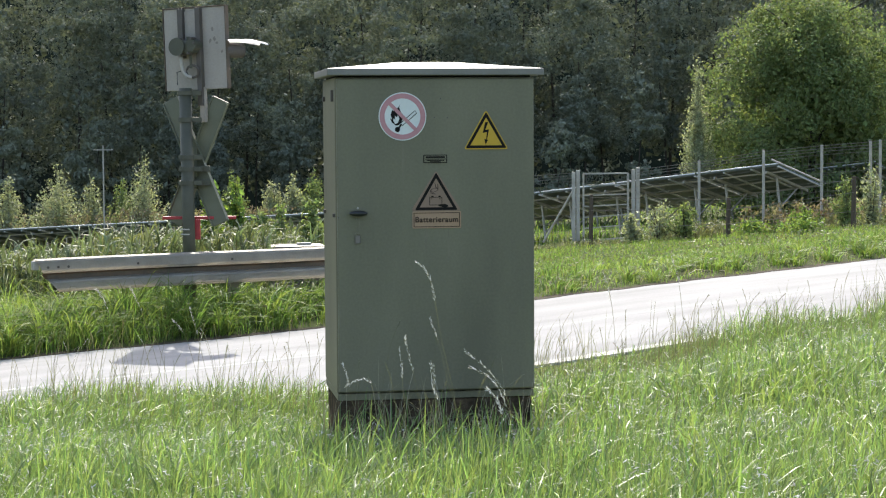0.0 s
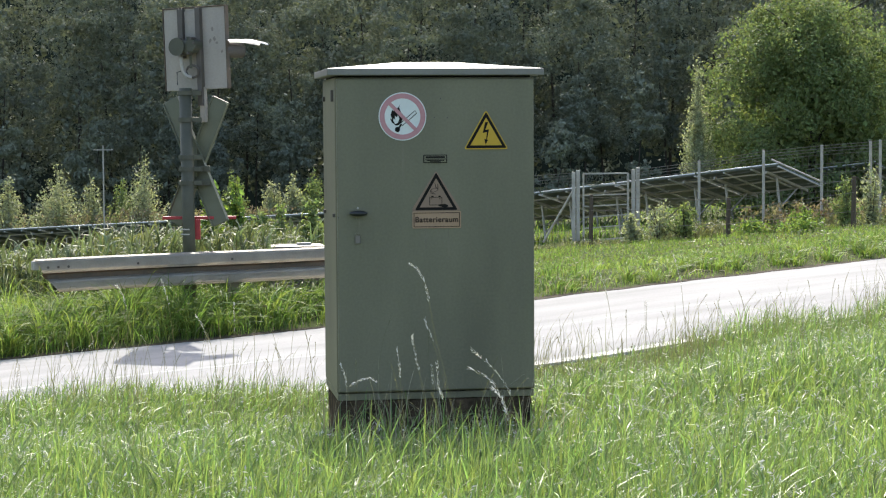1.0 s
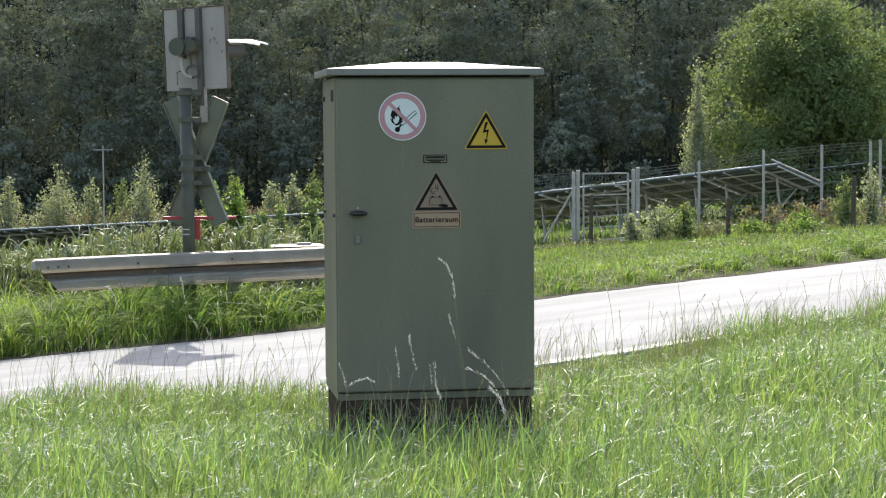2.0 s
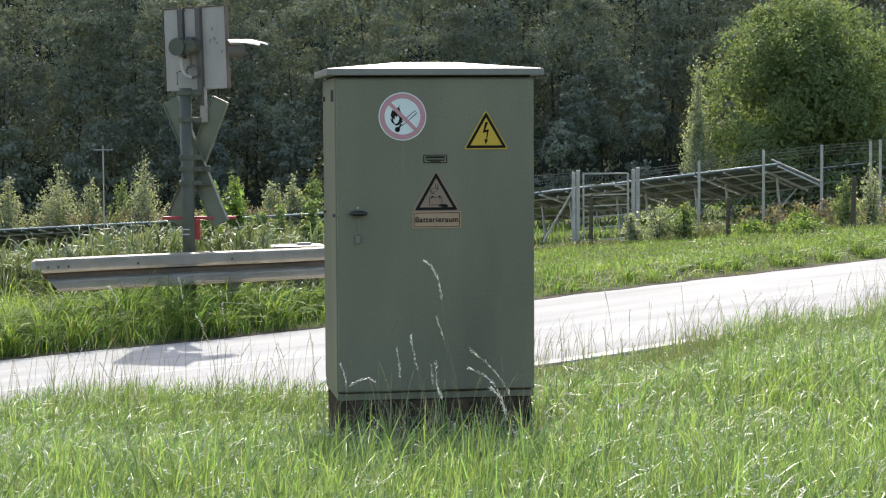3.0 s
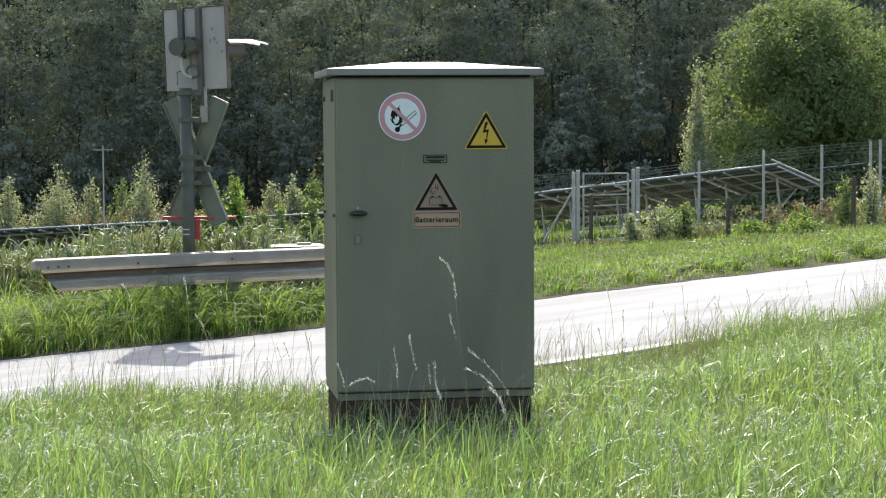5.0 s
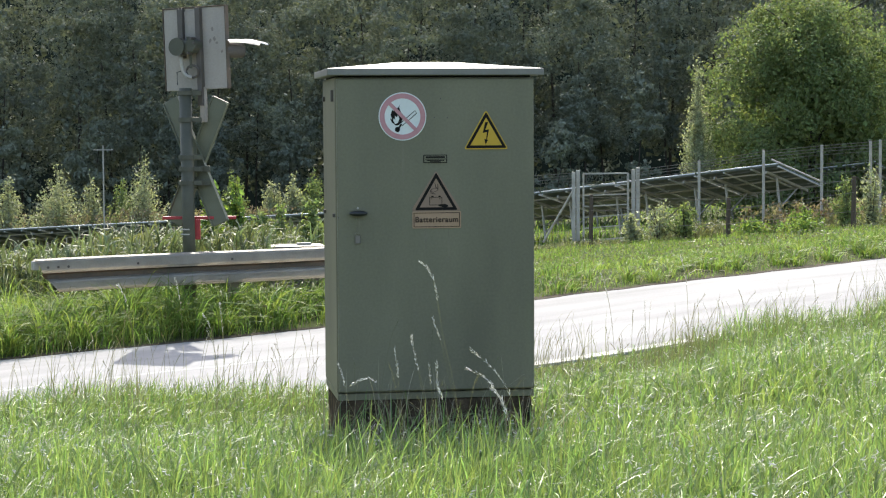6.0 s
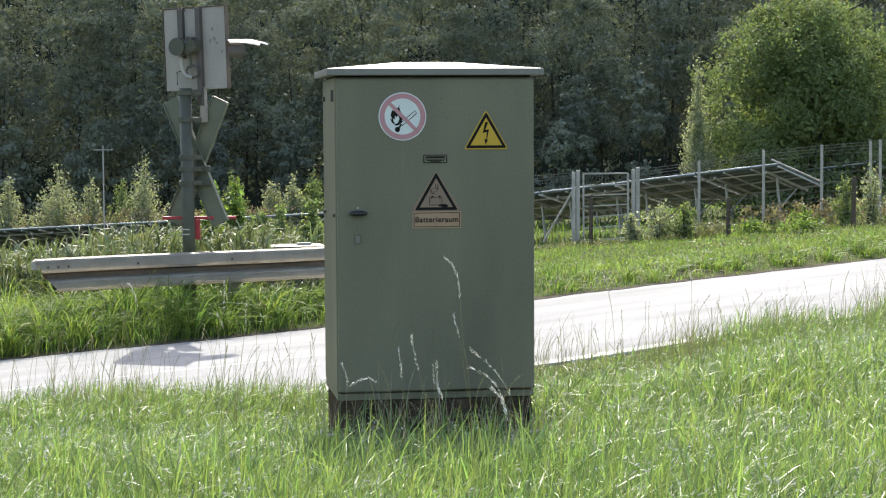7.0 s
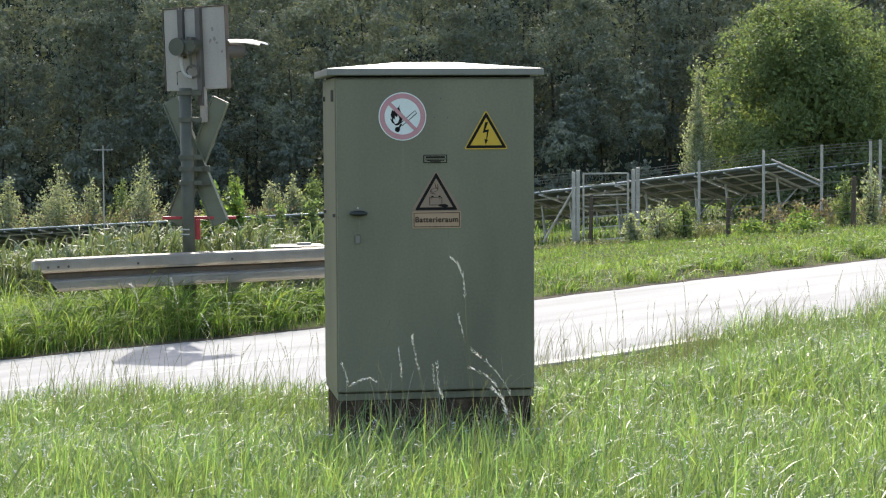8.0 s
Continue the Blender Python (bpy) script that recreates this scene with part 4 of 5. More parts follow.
for i, (x, y, top, hw, kind) in enumerate(((9.22, 45.0, 0.15, 0.42, "leaf"), (9.95, 45.6, 0.42, 0.55, "willow"), (10.7, 45.2, 0.1, 0.6, "willow"), (5.35, 48.5, -0.5, 0.75, "willow"), (5.9, 48.0, -0.55, 0.5, "leaf"),
                                      (4.75, 49.4, -0.95, 0.4, "willow"), (8.5, 46.4, -0.62, 0.5, "verge"), (7.3, 46.6, -0.95, 0.6, "verge"), (8.0, 43.5, -1.0, 0.7, "verge"))):
    bush("shrub", x, y, max(top - gz(x, y), 0.35), hw * 1.1, "leafy wild shrub against the wire fence", 60 + i, kind, "shrubs at the fence", 0.09, 34, 28)
for i, (x, y, top, hw, kind) in enumerate(((-2.72, 23.2, 0.78, 0.2, "verge"), (-2.42, 23.0, 0.72, 0.2, "verge"), (-2.2, 23.6, 0.45, 0.22, "leaf"), (-1.62, 24.5, 0.5, 0.3, "leaf"), (-2.1, 25.5, 0.35, 0.3, "leaf"))):
    bush("leafy_weed", x, y, top - gz(x, y), hw, "tall leafy yellow-green weed behind the guard rail", 90 + i, kind, "leafy weeds by the signal", 0.085, 46, 56)


def blades(r, x, y, height, width, lean, mat, name, wind=0.25, z=None, steps=(0.0, 0.4, 0.72, 0.9, 1.0), ang=None, tips=None):
    """Grass blades that bow over towards their tips."""
    n = len(x)
    z = ground_z(x, y) if z is None else z
    a = r.uniform(0, 2 * np.pi, n) if ang is None else ang
    d = np.stack([np.cos(a), np.sin(a), np.zeros(n)], axis=1)
    d[:, 0] += wind
    b = a + 1.57 + r.normal(0, 0.5, n)
    side = np.stack([np.cos(b), np.sin(b), r.normal(0, 0.25, n)], axis=1)
    h, w, l = height[:, None], width[:, None], lean[:, None]
    foot = np.stack([x, y, z - 0.02], axis=1)
    upv = np.array([0, 0, 1.0])
    rows, m = [], len(steps)
    for t in steps[:-1]:
        p = foot + upv * h * (t - 0.5 * l * t ** 3) + d * h * l * t ** 2.2
        wt = w * 0.5 * (0.75 + 0.5 * t if t < 0.5 else 1.35 * (1.02 - t) + 0.35)
        rows += [p - side * wt, p + side * wt]
    rows.append(foot + upv * h * (1 - 0.5 * l) + d * h * l)
    if tips is not None:
        tips.append((rows[-1], rows[-1] - rows[-2]))
    k = len(rows)
    verts = np.stack(rows, axis=1).reshape(-1, 3)
    tris = []
    for q in range(m - 2):
        tris += [(2 * q, 2 * q + 1, 2 * q + 3), (2 * q, 2 * q + 3, 2 * q + 2)]
    tris.append((2 * m - 4, 2 * m - 3, 2 * m - 2))
    i = np.arange(n)[:, None] * k
    return mesh_of(name, verts, np.concatenate([i + np.array([q]) for q in tris]), mat, True)


def off_cabinet(x, y):
    return ~((x > -0.56) & (x < 0.5) & (y > 8.52 + 0.15 * (x + 0.46)) & (y < 9.15))


PIVOTS = []


def meadow():
    """Near grass: a still undergrowth, and patches that rock in the wind."""
    r = rng(5)
    n = 135000
    y = 4.4 + 12.5 * r.uniform(0, 1, n) ** 1.25
    x = r.uniform(-1, 1, n) * (0.232 * y + 0.5)
    s, w = road_axes(x, y)
    keep = (w > ROAD + 0.06 + 0.1 * r.uniform(0, 1, n)) & off_cabinet(x, y)
    x, y, w = x[keep], y[keep], w[keep]
    n = len(x)
    edge = 0.5 + 0.6 * ease(-x / 1.0) + 0.75 * ease((x - 1.5) / 0.9)
    tall = (edge + (1.15 - edge) * ease((w - ROAD - 0.4) / 4.0)) * (1 + 0.35 * ease((6.9 - y) / 0.8)) * (1 - 0.45 * np.exp(-((y - 8.2) / 0.5) ** 2 - (x / 0.6) ** 4))
    patchy = 0.88 + 0.16 * np.sin(2.1 * x + 1.7 * y) * np.sin(1.3 * y - 2.6 * x)
    h = r.uniform(0.11, 0.30, n) * tall * patchy
    h = h * (1 - 0.28 * np.exp(-((x + 0.75) / 0.5) ** 2) * ease((y - 7.5) / 1.0))
    base = r.uniform(0, 1, n) < 0.55
    still = blades(r, x[base], y[base], h[base], r.uniform(0.004, 0.0085, base.sum()), r.uniform(0.1, 0.75, base.sum()), M["grass"], "meadow_grass", steps=(0.0, 0.45, 0.8, 1.0))
    tagged(new("meadow_grass", still), "lush uncut meadow grass", "grass", kind="stuff")
    x, y, h = x[~base], y[~base], h[~base]
    cell = 0.95
    cx, cy = np.floor((x + r.normal(0, 0.16, len(x))) / cell), np.floor((y + r.normal(0, 0.16, len(x))) / (cell * 1.4))
    ids = cx * 1000 + cy
    for k in np.unique(ids):
        q = ids == k
        if q.sum() < 40:
            continue
        px, py = float(x[q].mean()), float(y[q].mean())
        pz = gz(px, py)
        tips = []
        me = blades(r, x[q] - px, y[q] - py, h[q] * 1.12, r.uniform(0.004, 0.009, q.sum()), r.uniform(0.15, 0.95, q.sum()), M["grass"], "grass_patch", 0.2,
                    z=ground_z(x[q], y[q]) - pz, tips=tips)
        ob = new("grass_patch", me)
        ob.matrix_basis = pose(px, py, pz)
        tagged(ob, "patch of long grass rocking in the wind", "grass", "grass patches", "stuff")
        pick = r.uniform(0, 1, q.sum()) < 0.11
        tip, way = tips[0][0][pick], tips[0][1][pick]
        way = way / (np.linalg.norm(way, axis=1)[:, None] + 1e-9)
        heads = np.concatenate([tip + way * 0.012 * g + r.normal(0, 0.0025, tip.shape) for g in (-2, -1, 0, 1)])
        part("seed_heads", leaf_mesh("seed_heads", heads, 0.017, M["straw"], 300 + len(PIVOTS), 0.3), None, ob, "small pale seed heads on the grass tips")
        PIVOTS.append((ob, px, py, pz))


meadow()


def outer_meadow():
    """The same meadow goes on to both sides and behind the camera, thinner."""
    r = rng(16)
    n = 34000
    x, y = r.uniform(-14, 14, n), r.uniform(-6, 20, n)
    s, w = road_axes(x, y)
    q = (w > ROAD + 0.1) & ((np.abs(x) > 0.232 * y + 0.45) | (y < 4.4)) & (x * x + y * y > 1.0)
    x, y = x[q], y[q]
    me = blades(r, x, y, r.uniform(0.12, 0.3, len(x)), r.uniform(0.012, 0.022, len(x)), r.uniform(0.2, 0.9, len(x)), M["grass"], "outer_grass", steps=(0.0, 0.6, 1.0))
    tagged(new("outer_grass", me), "meadow grass round the camera's stand", "grass", kind="stuff")


def edge_tufts():
    """Thin upright stems in tufts along the near edge of the road."""
    r = rng(17)
    ss = r.uniform(-5, 9, 115)
    s = np.repeat(ss, 16) + r.normal(0, 0.16, 115 * 16)
    w = ROAD + 0.25 + np.repeat(r.uniform(0, 1.4, 115), 16) + r.normal(0, 0.07, 115 * 16)
    w = np.maximum(w, ROAD + 0.08)
    x, y = place_on_road(s, w)
    h = r.uniform(0.24, 0.58, len(x)) * np.repeat(r.uniform(0.7, 1.15, 115), 16)
    me = blades(r, x, y, h, r.uniform(0.0025, 0.0045, len(x)), r.uniform(0.05, 0.4, len(x)), M["tuft"], "edge_tufts")
    tagged(new("edge_tufts", me), "tufts of thin upright stems at the road's edge", "grass", kind="stuff")


edge_tufts()
outer_meadow()


def verge():
    """Grass beyond the road, down to the fence."""
    r = rng(6)
    n = 150000
    y = 15.5 + 42 * r.uniform(0, 1, n) ** 2.0
    x = r.uniform(-1, 1, n) * (0.232 * y + 0.8)
    s, w = road_axes(x, y)
    keep = (w < 0.05 - 0.12 * r.uniform(0, 1, n)) & (y < 54)
    x, y, w = x[keep], y[keep], w[keep]
    left = ease((-0.3 - x) / 1.4)
    h = r.uniform(0.10, 0.27, len(x)) * (1.0 + 1.15 * left) * (0.8 + 0.35 * np.sin(1.9 * x + 0.7 * y) * np.sin(0.9 * y - 1.3 * x)) * (0.7 + 0.3 * ease(-w / 1.0))
    h = h * (0.78 + 0.22 * left)
    wd = r.uniform(0.004, 0.009, len(x)) * (0.6 + y / 34)
    q = y < 24
    near = blades(r, x[q], y[q], h[q] * 1.1, wd[q], r.uniform(0.2, 1.0, q.sum()), M["verge"], "roadside_grass", steps=(0.0, 0.5, 0.82, 1.0))
    tagged(new("roadside_grass", near), "long grass on the bank along the road", "grass", kind="stuff")
    x, y, h, wd = x[~q], y[~q], h[~q], wd[~q]
    tagged(new("verge_grass", blades(r, x, y, h, wd, r.uniform(0.1, 0.75, len(x)), M["verge"], "verge_grass", steps=(0.0, 0.6, 1.0))), "bright green grass verge beyond the road", "grass", kind="stuff")
    n = 16000
    yf = r.uniform(54, 80, n)
    xf = r.uniform(-0.25, 0.25, n) * yf
    me = blades(r, xf, yf, r.uniform(0.2, 0.5, n), r.uniform(0.015, 0.04, n), r.uniform(0.2, 0.8, n), M["verge"], "field_grass", steps=(0.0, 0.6, 1.0))
    tagged(new("field_grass", me), "rough grass under and behind the solar tables", "grass", kind="stuff")
    n = 14000
    yl = 15.8 + 34 * r.uniform(0, 1, n) ** 1.8
    xl = r.uniform(-0.24, 0.24, n) * yl
    sl, wl = road_axes(xl, yl)
    q = wl < -0.15
    pts = np.stack([xl[q], yl[q], ground_z(xl[q], yl[q]) + r.uniform(0.03, 0.24, q.sum())], axis=1)
    tagged(new("verge_herbs", leaf_mesh("verge_herbs", pts, 0.045, M["weed"], 18, 0.5)), "small leafy herbs among the verge grass", "herbs", kind="stuff")
    # tussocks that hang over the road's far edge
    n, per = 300, 46
    st = -4.5 + 31 * r.uniform(0, 1, n) ** 1.5
    wt = -0.17 - 0.7 * r.uniform(0, 1, n) ** 1.3
    st[:40], wt[:40] = r.uniform(-3.5, 1.5, 40), r.uniform(-1.5, -0.4, 40)
    xt, yt = place_on_road(st, wt)
    big = np.repeat(0.62 + 0.75 * ease((-0.6 - xt) / 1.5) + 0.35 * (np.arange(n) < 40), per) * np.repeat(r.uniform(0.75, 1.2, n), per)
    ang = r.uniform(0, 2 * np.pi, n * per)
    out = np.abs(r.normal(0, 0.07, n * per))
    xt, yt = np.repeat(xt, per) + out * np.cos(ang), np.repeat(yt, per) + out * np.sin(ang)
    me = blades(r, xt, yt, r.uniform(0.2, 0.42, n * per) * big, r.uniform(0.007, 0.012, n * per), r.uniform(0.35, 1.15, n * per), M["verge"], "tussocks", 0.1, ang=ang)
    tagged(new("bank_tussocks", me), "arching grass tussocks along the road's far edge", "grass", kind="stuff")
    # dead stems along the bare soil
    n = 420
    xd, yd = place_on_road(-4 + 30 * r.uniform(0, 1, n) ** 1.7, -0.05 - 0.3 * r.uniform(0, 1, n))
    me = blades(r, xd, yd, r.uniform(0.06, 0.26, n), r.uniform(0.005, 0.011, n), r.uniform(0.1, 1.2, n), M["drystem"], "dead_stems")
    tagged(new("dead_stems", me), "pale dead stems along the road's crumbling edge", "grass", kind="stuff")
    # rank grass and herbs along the wire fence
    n = 4200
    f = r.uniform(0, 1, n)
    xw = 2.2 + 10.5 * f
    yw = 52.6 - 0.75 * (xw - 2.2) + r.normal(0, 0.7, n) - 0.5
    hw = r.uniform(0.18, 0.62, n) * (0.55 + 0.45 * np.sin(1.7 * xw) * np.sin(0.6 * xw + 1)) * np.where(xw < 5.2, 0.6, 1.0)
    me = blades(r, xw, yw, hw + 0.08, r.uniform(0.012, 0.028, n), r.uniform(0.1, 0.9, n), M["tuft"], "fence_grass", steps=(0.0, 0.5, 0.82, 1.0))
    tagged(new("fence_grass", me), "rank brownish grass along the wire fence", "grass", kind="stuff")
    k = 2600
    pick = r.integers(0, n, k)
    pts = np.stack([xw[pick] + r.normal(0, 0.12, k), yw[pick] + r.normal(0, 0.12, k), ground_z(xw[pick], yw[pick]) + hw[pick] * r.uniform(0.2, 1.1, k)], axis=1)
    tagged(new("fence_herbs", leaf_mesh("fence_herbs", pts, 0.1, M["weed"], 27, 0.5)), "leafy herbs along the wire fence", "herbs", kind="stuff")
    # tall weeds behind the guard rail
    n = 2700
    y = 20.3 + 32 * r.uniform(0, 1, n) ** 1.5
    x = r.uniform(-0.25, -0.03, n) * y
    s, w = road_axes(x, y)
    q = w < -2.2
    x, y = x[q], y[q]
    z = ground_z(x, y)
    mid = np.exp(-((x / y + 0.09) / 0.05) ** 2)
    tops = np.clip(1.30 - (0.0535 + 0.0125 * ((x / y > -0.088) & (y < 22.8)) + 0.009 * ease((-x / y - 0.17) / 0.03) - 0.0056 * mid + 0.012 * r.uniform(0, 1, len(x))) * y - z, 0.2, 1.3)
    rep = 4
    xr, yr = np.repeat(x, rep) + r.normal(0, 0.12, rep * len(x)), np.repeat(y, rep) + r.normal(0, 0.12, rep * len(x))
    stems = blades(r, xr, yr, np.repeat(tops, rep) * r.uniform(0.6, 1.2, len(xr)), r.uniform(0.012, 0.028, len(xr)), r.uniform(0.1, 1.0, len(xr)), M["weed"], "stems")
    g = thing("tall_weeds", Matrix.Identity(4), "rank tall weeds behind the guard rail", "weeds", kind="stuff")
    part("stems", stems, None, g)
    # reeds: upright stalks with long arching leaves
    n3 = 1500
    y3 = 20.0 + 9.0 * r.uniform(0, 1, n3) ** 1.4
    x3 = r.uniform(-0.245, -0.035, n3) * y3
    s3, w3 = road_axes(x3, y3)
    q = (w3 < -1.4) & ((x3 / y3 < -0.088) | (y3 > 22.8))
    x3, y3 = x3[q], y3[q]
    z3 = ground_z(x3, y3)
    h3 = np.clip(1.30 - (0.0515 + 0.009 * ease((-x3 / y3 - 0.17) / 0.03) + 0.0143 * r.uniform(0, 1, len(x3))) * y3 - z3, 0.3, 1.35)
    part("reed_stalks", blades(r, x3, y3, h3, r.uniform(0.006, 0.01, len(x3)), r.uniform(0.02, 0.2, len(x3)), M["reed"], "reed_stalks"), None, g)
    per = 7
    f = r.uniform(0.35, 0.92, (len(x3), per)).ravel()
    xl, yl = np.repeat(x3, per), np.repeat(y3, per)
    zl = np.repeat(z3, per) + f * np.repeat(h3, per)
    nl = len(xl)
    part("reed_leaves", blades(r, xl, yl, r.uniform(0.16, 0.4, nl), r.uniform(0.012, 0.028, nl), r.uniform(0.15, 1.15, nl), M["reed"], "reed_leaves", 0.2, z=zl), None, g)
    per = 8
    f = r.uniform(0.15, 1.0, (len(x), per))
    sp = 0.13 * (1.1 - f)
    pts = np.stack([(x[:, None] + r.normal(0, 1, f.shape) * (sp + 0.04)), (y[:, None] + r.normal(0, 1, f.shape) * (sp + 0.04)), z[:, None] + f * tops[:, None]], axis=2).reshape(-1, 3)
    part("leaves", leaf_mesh("weed_leaves", pts, 0.085, M["weed"], 7, 0.3, 0.5), None, g)
    # brown flower heads and dock by the field
    n = 700
    y = 44 + 22 * r.uniform(0, 1, n)
    x = np.where(r.uniform(0, 1, n) < 0.93, r.uniform(-0.23, -0.05, n), r.uniform(0.166, 0.184, n)) * y
    y = np.where(x > 0, 46.5 + 4.5 * r.uniform(0, 1, n), 67 + 6 * r.uniform(0, 1, n))
    z = ground_z(x, y)
    h = np.where(x < 0, np.clip(1.30 - (0.0407 + 0.0103 * r.uniform(0, 1, n)) * y - z, 0.4, 3.0), r.uniform(0.35, 0.8, n))
    per = 26
    f = r.uniform(0.45, 1.0, (n, per))
    pts = np.stack([x[:, None] + r.normal(0, 0.09, f.shape), y[:, None] + r.normal(0, 0.09, f.shape), z[:, None] + f * h[:, None]], axis=2).reshape(-1, 3)
    g = thing("dry_weeds", Matrix.Identity(4), "rust-brown dry docks and flower heads by the solar field", "weeds", kind="stuff")
    part("heads", leaf_mesh("heads", pts, 0.14, M["rust_weed"], 8, 0.4), None, g)


verge()


def cabinet_grass():
    """Long thin blades before the cabinet and up against its plinth."""
    r = rng(15)
    n = 760
    x, y = np.concatenate([r.uniform(-0.62, 0.52, 460), r.uniform(-0.48, 0.42, 300)]), np.concatenate([7.0 + 1.4 * r.uniform(0, 1, 460) ** 1.4, r.uniform(6.4, 7.1, 300)])
    h = np.concatenate([r.uniform(0.12, 0.38, 460), 0.22 + 0.3 * r.uniform(0, 1, 300) ** 1.6])
    n2 = 9000
    y2 = r.uniform(5.3, 6.9, n2)
    x, y = np.concatenate([x, r.uniform(-0.24, 0.24, n2) * y2]), np.concatenate([y, y2])
    h = np.concatenate([h, r.uniform(0.28, 0.52, n2) * (0.85 + 0.2 * np.sin(5 * x[n:]) * np.sin(7 * y2))])
    n += n2
    me = blades(r, x, y, h, r.uniform(0.0035, 0.007, n), r.uniform(0.05, 0.7, n), M["grass"], "plinth_grass")
    tagged(new("long_grass", me), "long thin grass before the cabinet's plinth", "grass", kind="stuff")
    n = 520
    pts = np.stack([r.uniform(-0.46, 0.43, n), r.uniform(8.36, 8.5, n), -0.14 + 0.2 * r.uniform(0, 1, n) ** 1.6], axis=1)
    pts[:, 1] += 0.15 * pts[:, 0] - 0.02
    tagged(new("dead_leaves", leaf_mesh("dead_leaves", pts, 0.035, M["rust_weed"], 29, 0.35)), "brown dead leaves and straw against the plinth", "leaf litter", kind="stuff")
    n = 190
    x, y = r.uniform(-0.55, 0.5, n), r.uniform(7.3, 8.4, n)
    dry = blades(r, x, y, r.uniform(0.2, 0.5, n), r.uniform(0.002, 0.004, n), r.uniform(0.05, 0.5, n), M["drystem"], "dry_stems")
    tagged(new("dry_stems", dry), "thin dry stems before the cabinet", "grass", kind="stuff")


cabinet_grass()


def stalk_mesh(path, head_from, r, mat="straw", stem="stem", thick=0.0016, spike=0.02):
    """A grass stalk through the points, with spikelets on its upper part."""
    pts = [Vector(p) for p in path]
    fine = []
    for a in range(len(pts) - 1):
        p0, p1, p2, p3 = pts[max(a - 1, 0)], pts[a], pts[a + 1], pts[min(a + 2, len(pts) - 1)]
        for k in range(5):
            t = k / 5
            fine.append(0.5 * ((2 * p1) + (p2 - p0) * t + (2 * p0 - 5 * p1 + 4 * p2 - p3) * t * t + (3 * p1 - p0 - 3 * p2 + p3) * t ** 3))
    fine.append(pts[-1])
    verts, faces = [], []

    def quad(c, u, v):
        i = len(verts)
        verts.extend((c - u, c + v, c + u * 1.2, c - v))
        faces.append((i, i + 1, i + 2, i + 3))

    for a, b in zip(fine, fine[1:]):
        for ang in (0, 1.57):
            sd = Vector((math.cos(ang), math.sin(ang), 0)) * thick * 0.5
            i = len(verts)
            verts.extend((a - sd, a + sd, b + sd, b - sd))
            faces.append((i, i + 1, i + 2, i + 3))
    stems = len(faces)
    n = len(fine)
    for k in range(int(n * head_from), n):
        d = (fine[min(k + 1, n - 1)] - fine[k - 1]).normalized()
        for j in range(int(r.choice((3, 4, 6, 9)))):
            off = Vector(r.normal(0, 1, 3)).normalized()
            u = (d + 0.45 * off).normalized() * spike * r.uniform(0.25, 0.8)
            v = u.cross(Vector(r.normal(0, 1, 3))).normalized() * spike * 0.13
            quad(fine[k] + off * spike * 0.28 + u * 0.5 + (fine[k] - fine[k - 1]) * r.uniform(-0.6, 0.6), u, v)
    me = mesh_of("grass_stalk", verts, faces, M[stem])
    me.materials.append(M[mat])
    me.polygons.foreach_set("material_index", np.repeat([0, 1], [stems, len(faces) - stems]).astype(np.int32))
    return me


def standing_stalks():
    """Thin dark flowering stalks that stand above the meadow, before the road."""
    r = rng(9)
    group = []
    for k in range(160):
        if k < 48:
            y = r.uniform(11.5, 14.2)
            x = r.uniform(-0.225, -0.06) * y
        elif k < 106:
            y = r.uniform(11.0, 14.8)
            x = r.uniform(0.05, 0.222) * y
        else:
            y = r.uniform(6.2, 11.0)
            x = r.uniform(-0.2, 0.2) * y
        s, w = road_axes(x, y)
        if w < ROAD + 0.15:
            y -= (ROAD + 0.2 - w) / 0.8
        h = r.uniform(0.38, 0.62)
        lean = r.uniform(-0.1, 0.14)
        me = stalk_mesh([(0, 0, 0), (lean * 0.2, 0, h * 0.5), (lean * 0.6, 0.01, h * 0.85), (lean, 0.0, h)], 0.72, r, ("rust_weed" if k % 3 else "straw") if k < 106 else "stem", "stem", 0.002 if k < 106 else 0.0014, 0.007)
        ob = new("flowering_stalk", me)
        pz = gz(x, y)
        ob.matrix_basis = pose(x, y, pz)
        tagged(ob, "thin flowering grass stalk above the meadow", "grass stalk", "flowering stalks")
        PIVOTS.append((ob, x, y, pz))


standing_stalks()

# tall seed heads before the cabinet: base, upper points, sway in degrees at the times of motions()
HEROES = []


def hero(points, head_from, thick, spike, sway, label, y=6.1, group="seed heads by the cabinet"):
    """points: across and up, in metres, from the grass to the tip."""
    bx, bz = points[0][0] + 0.5 * (points[0][0] - points[1][0]), gz(points[0][0], y)
    points = [(bx, bz)] + points
    me = stalk_mesh([(px - bx, 0.01 * k, pz - bz) for k, (px, pz) in enumerate(points)], head_from, rng(100 + len(HEROES)), "straw", "stem", 0.5 * thick, 0.5 * spike)
    ob = new("seed_head_stalk", me)
    ob.matrix_basis = pose(bx, y, bz)
    tagged(ob, label, "grass stalk", group)
    HEROES.append((ob, bx, y, bz, sway))


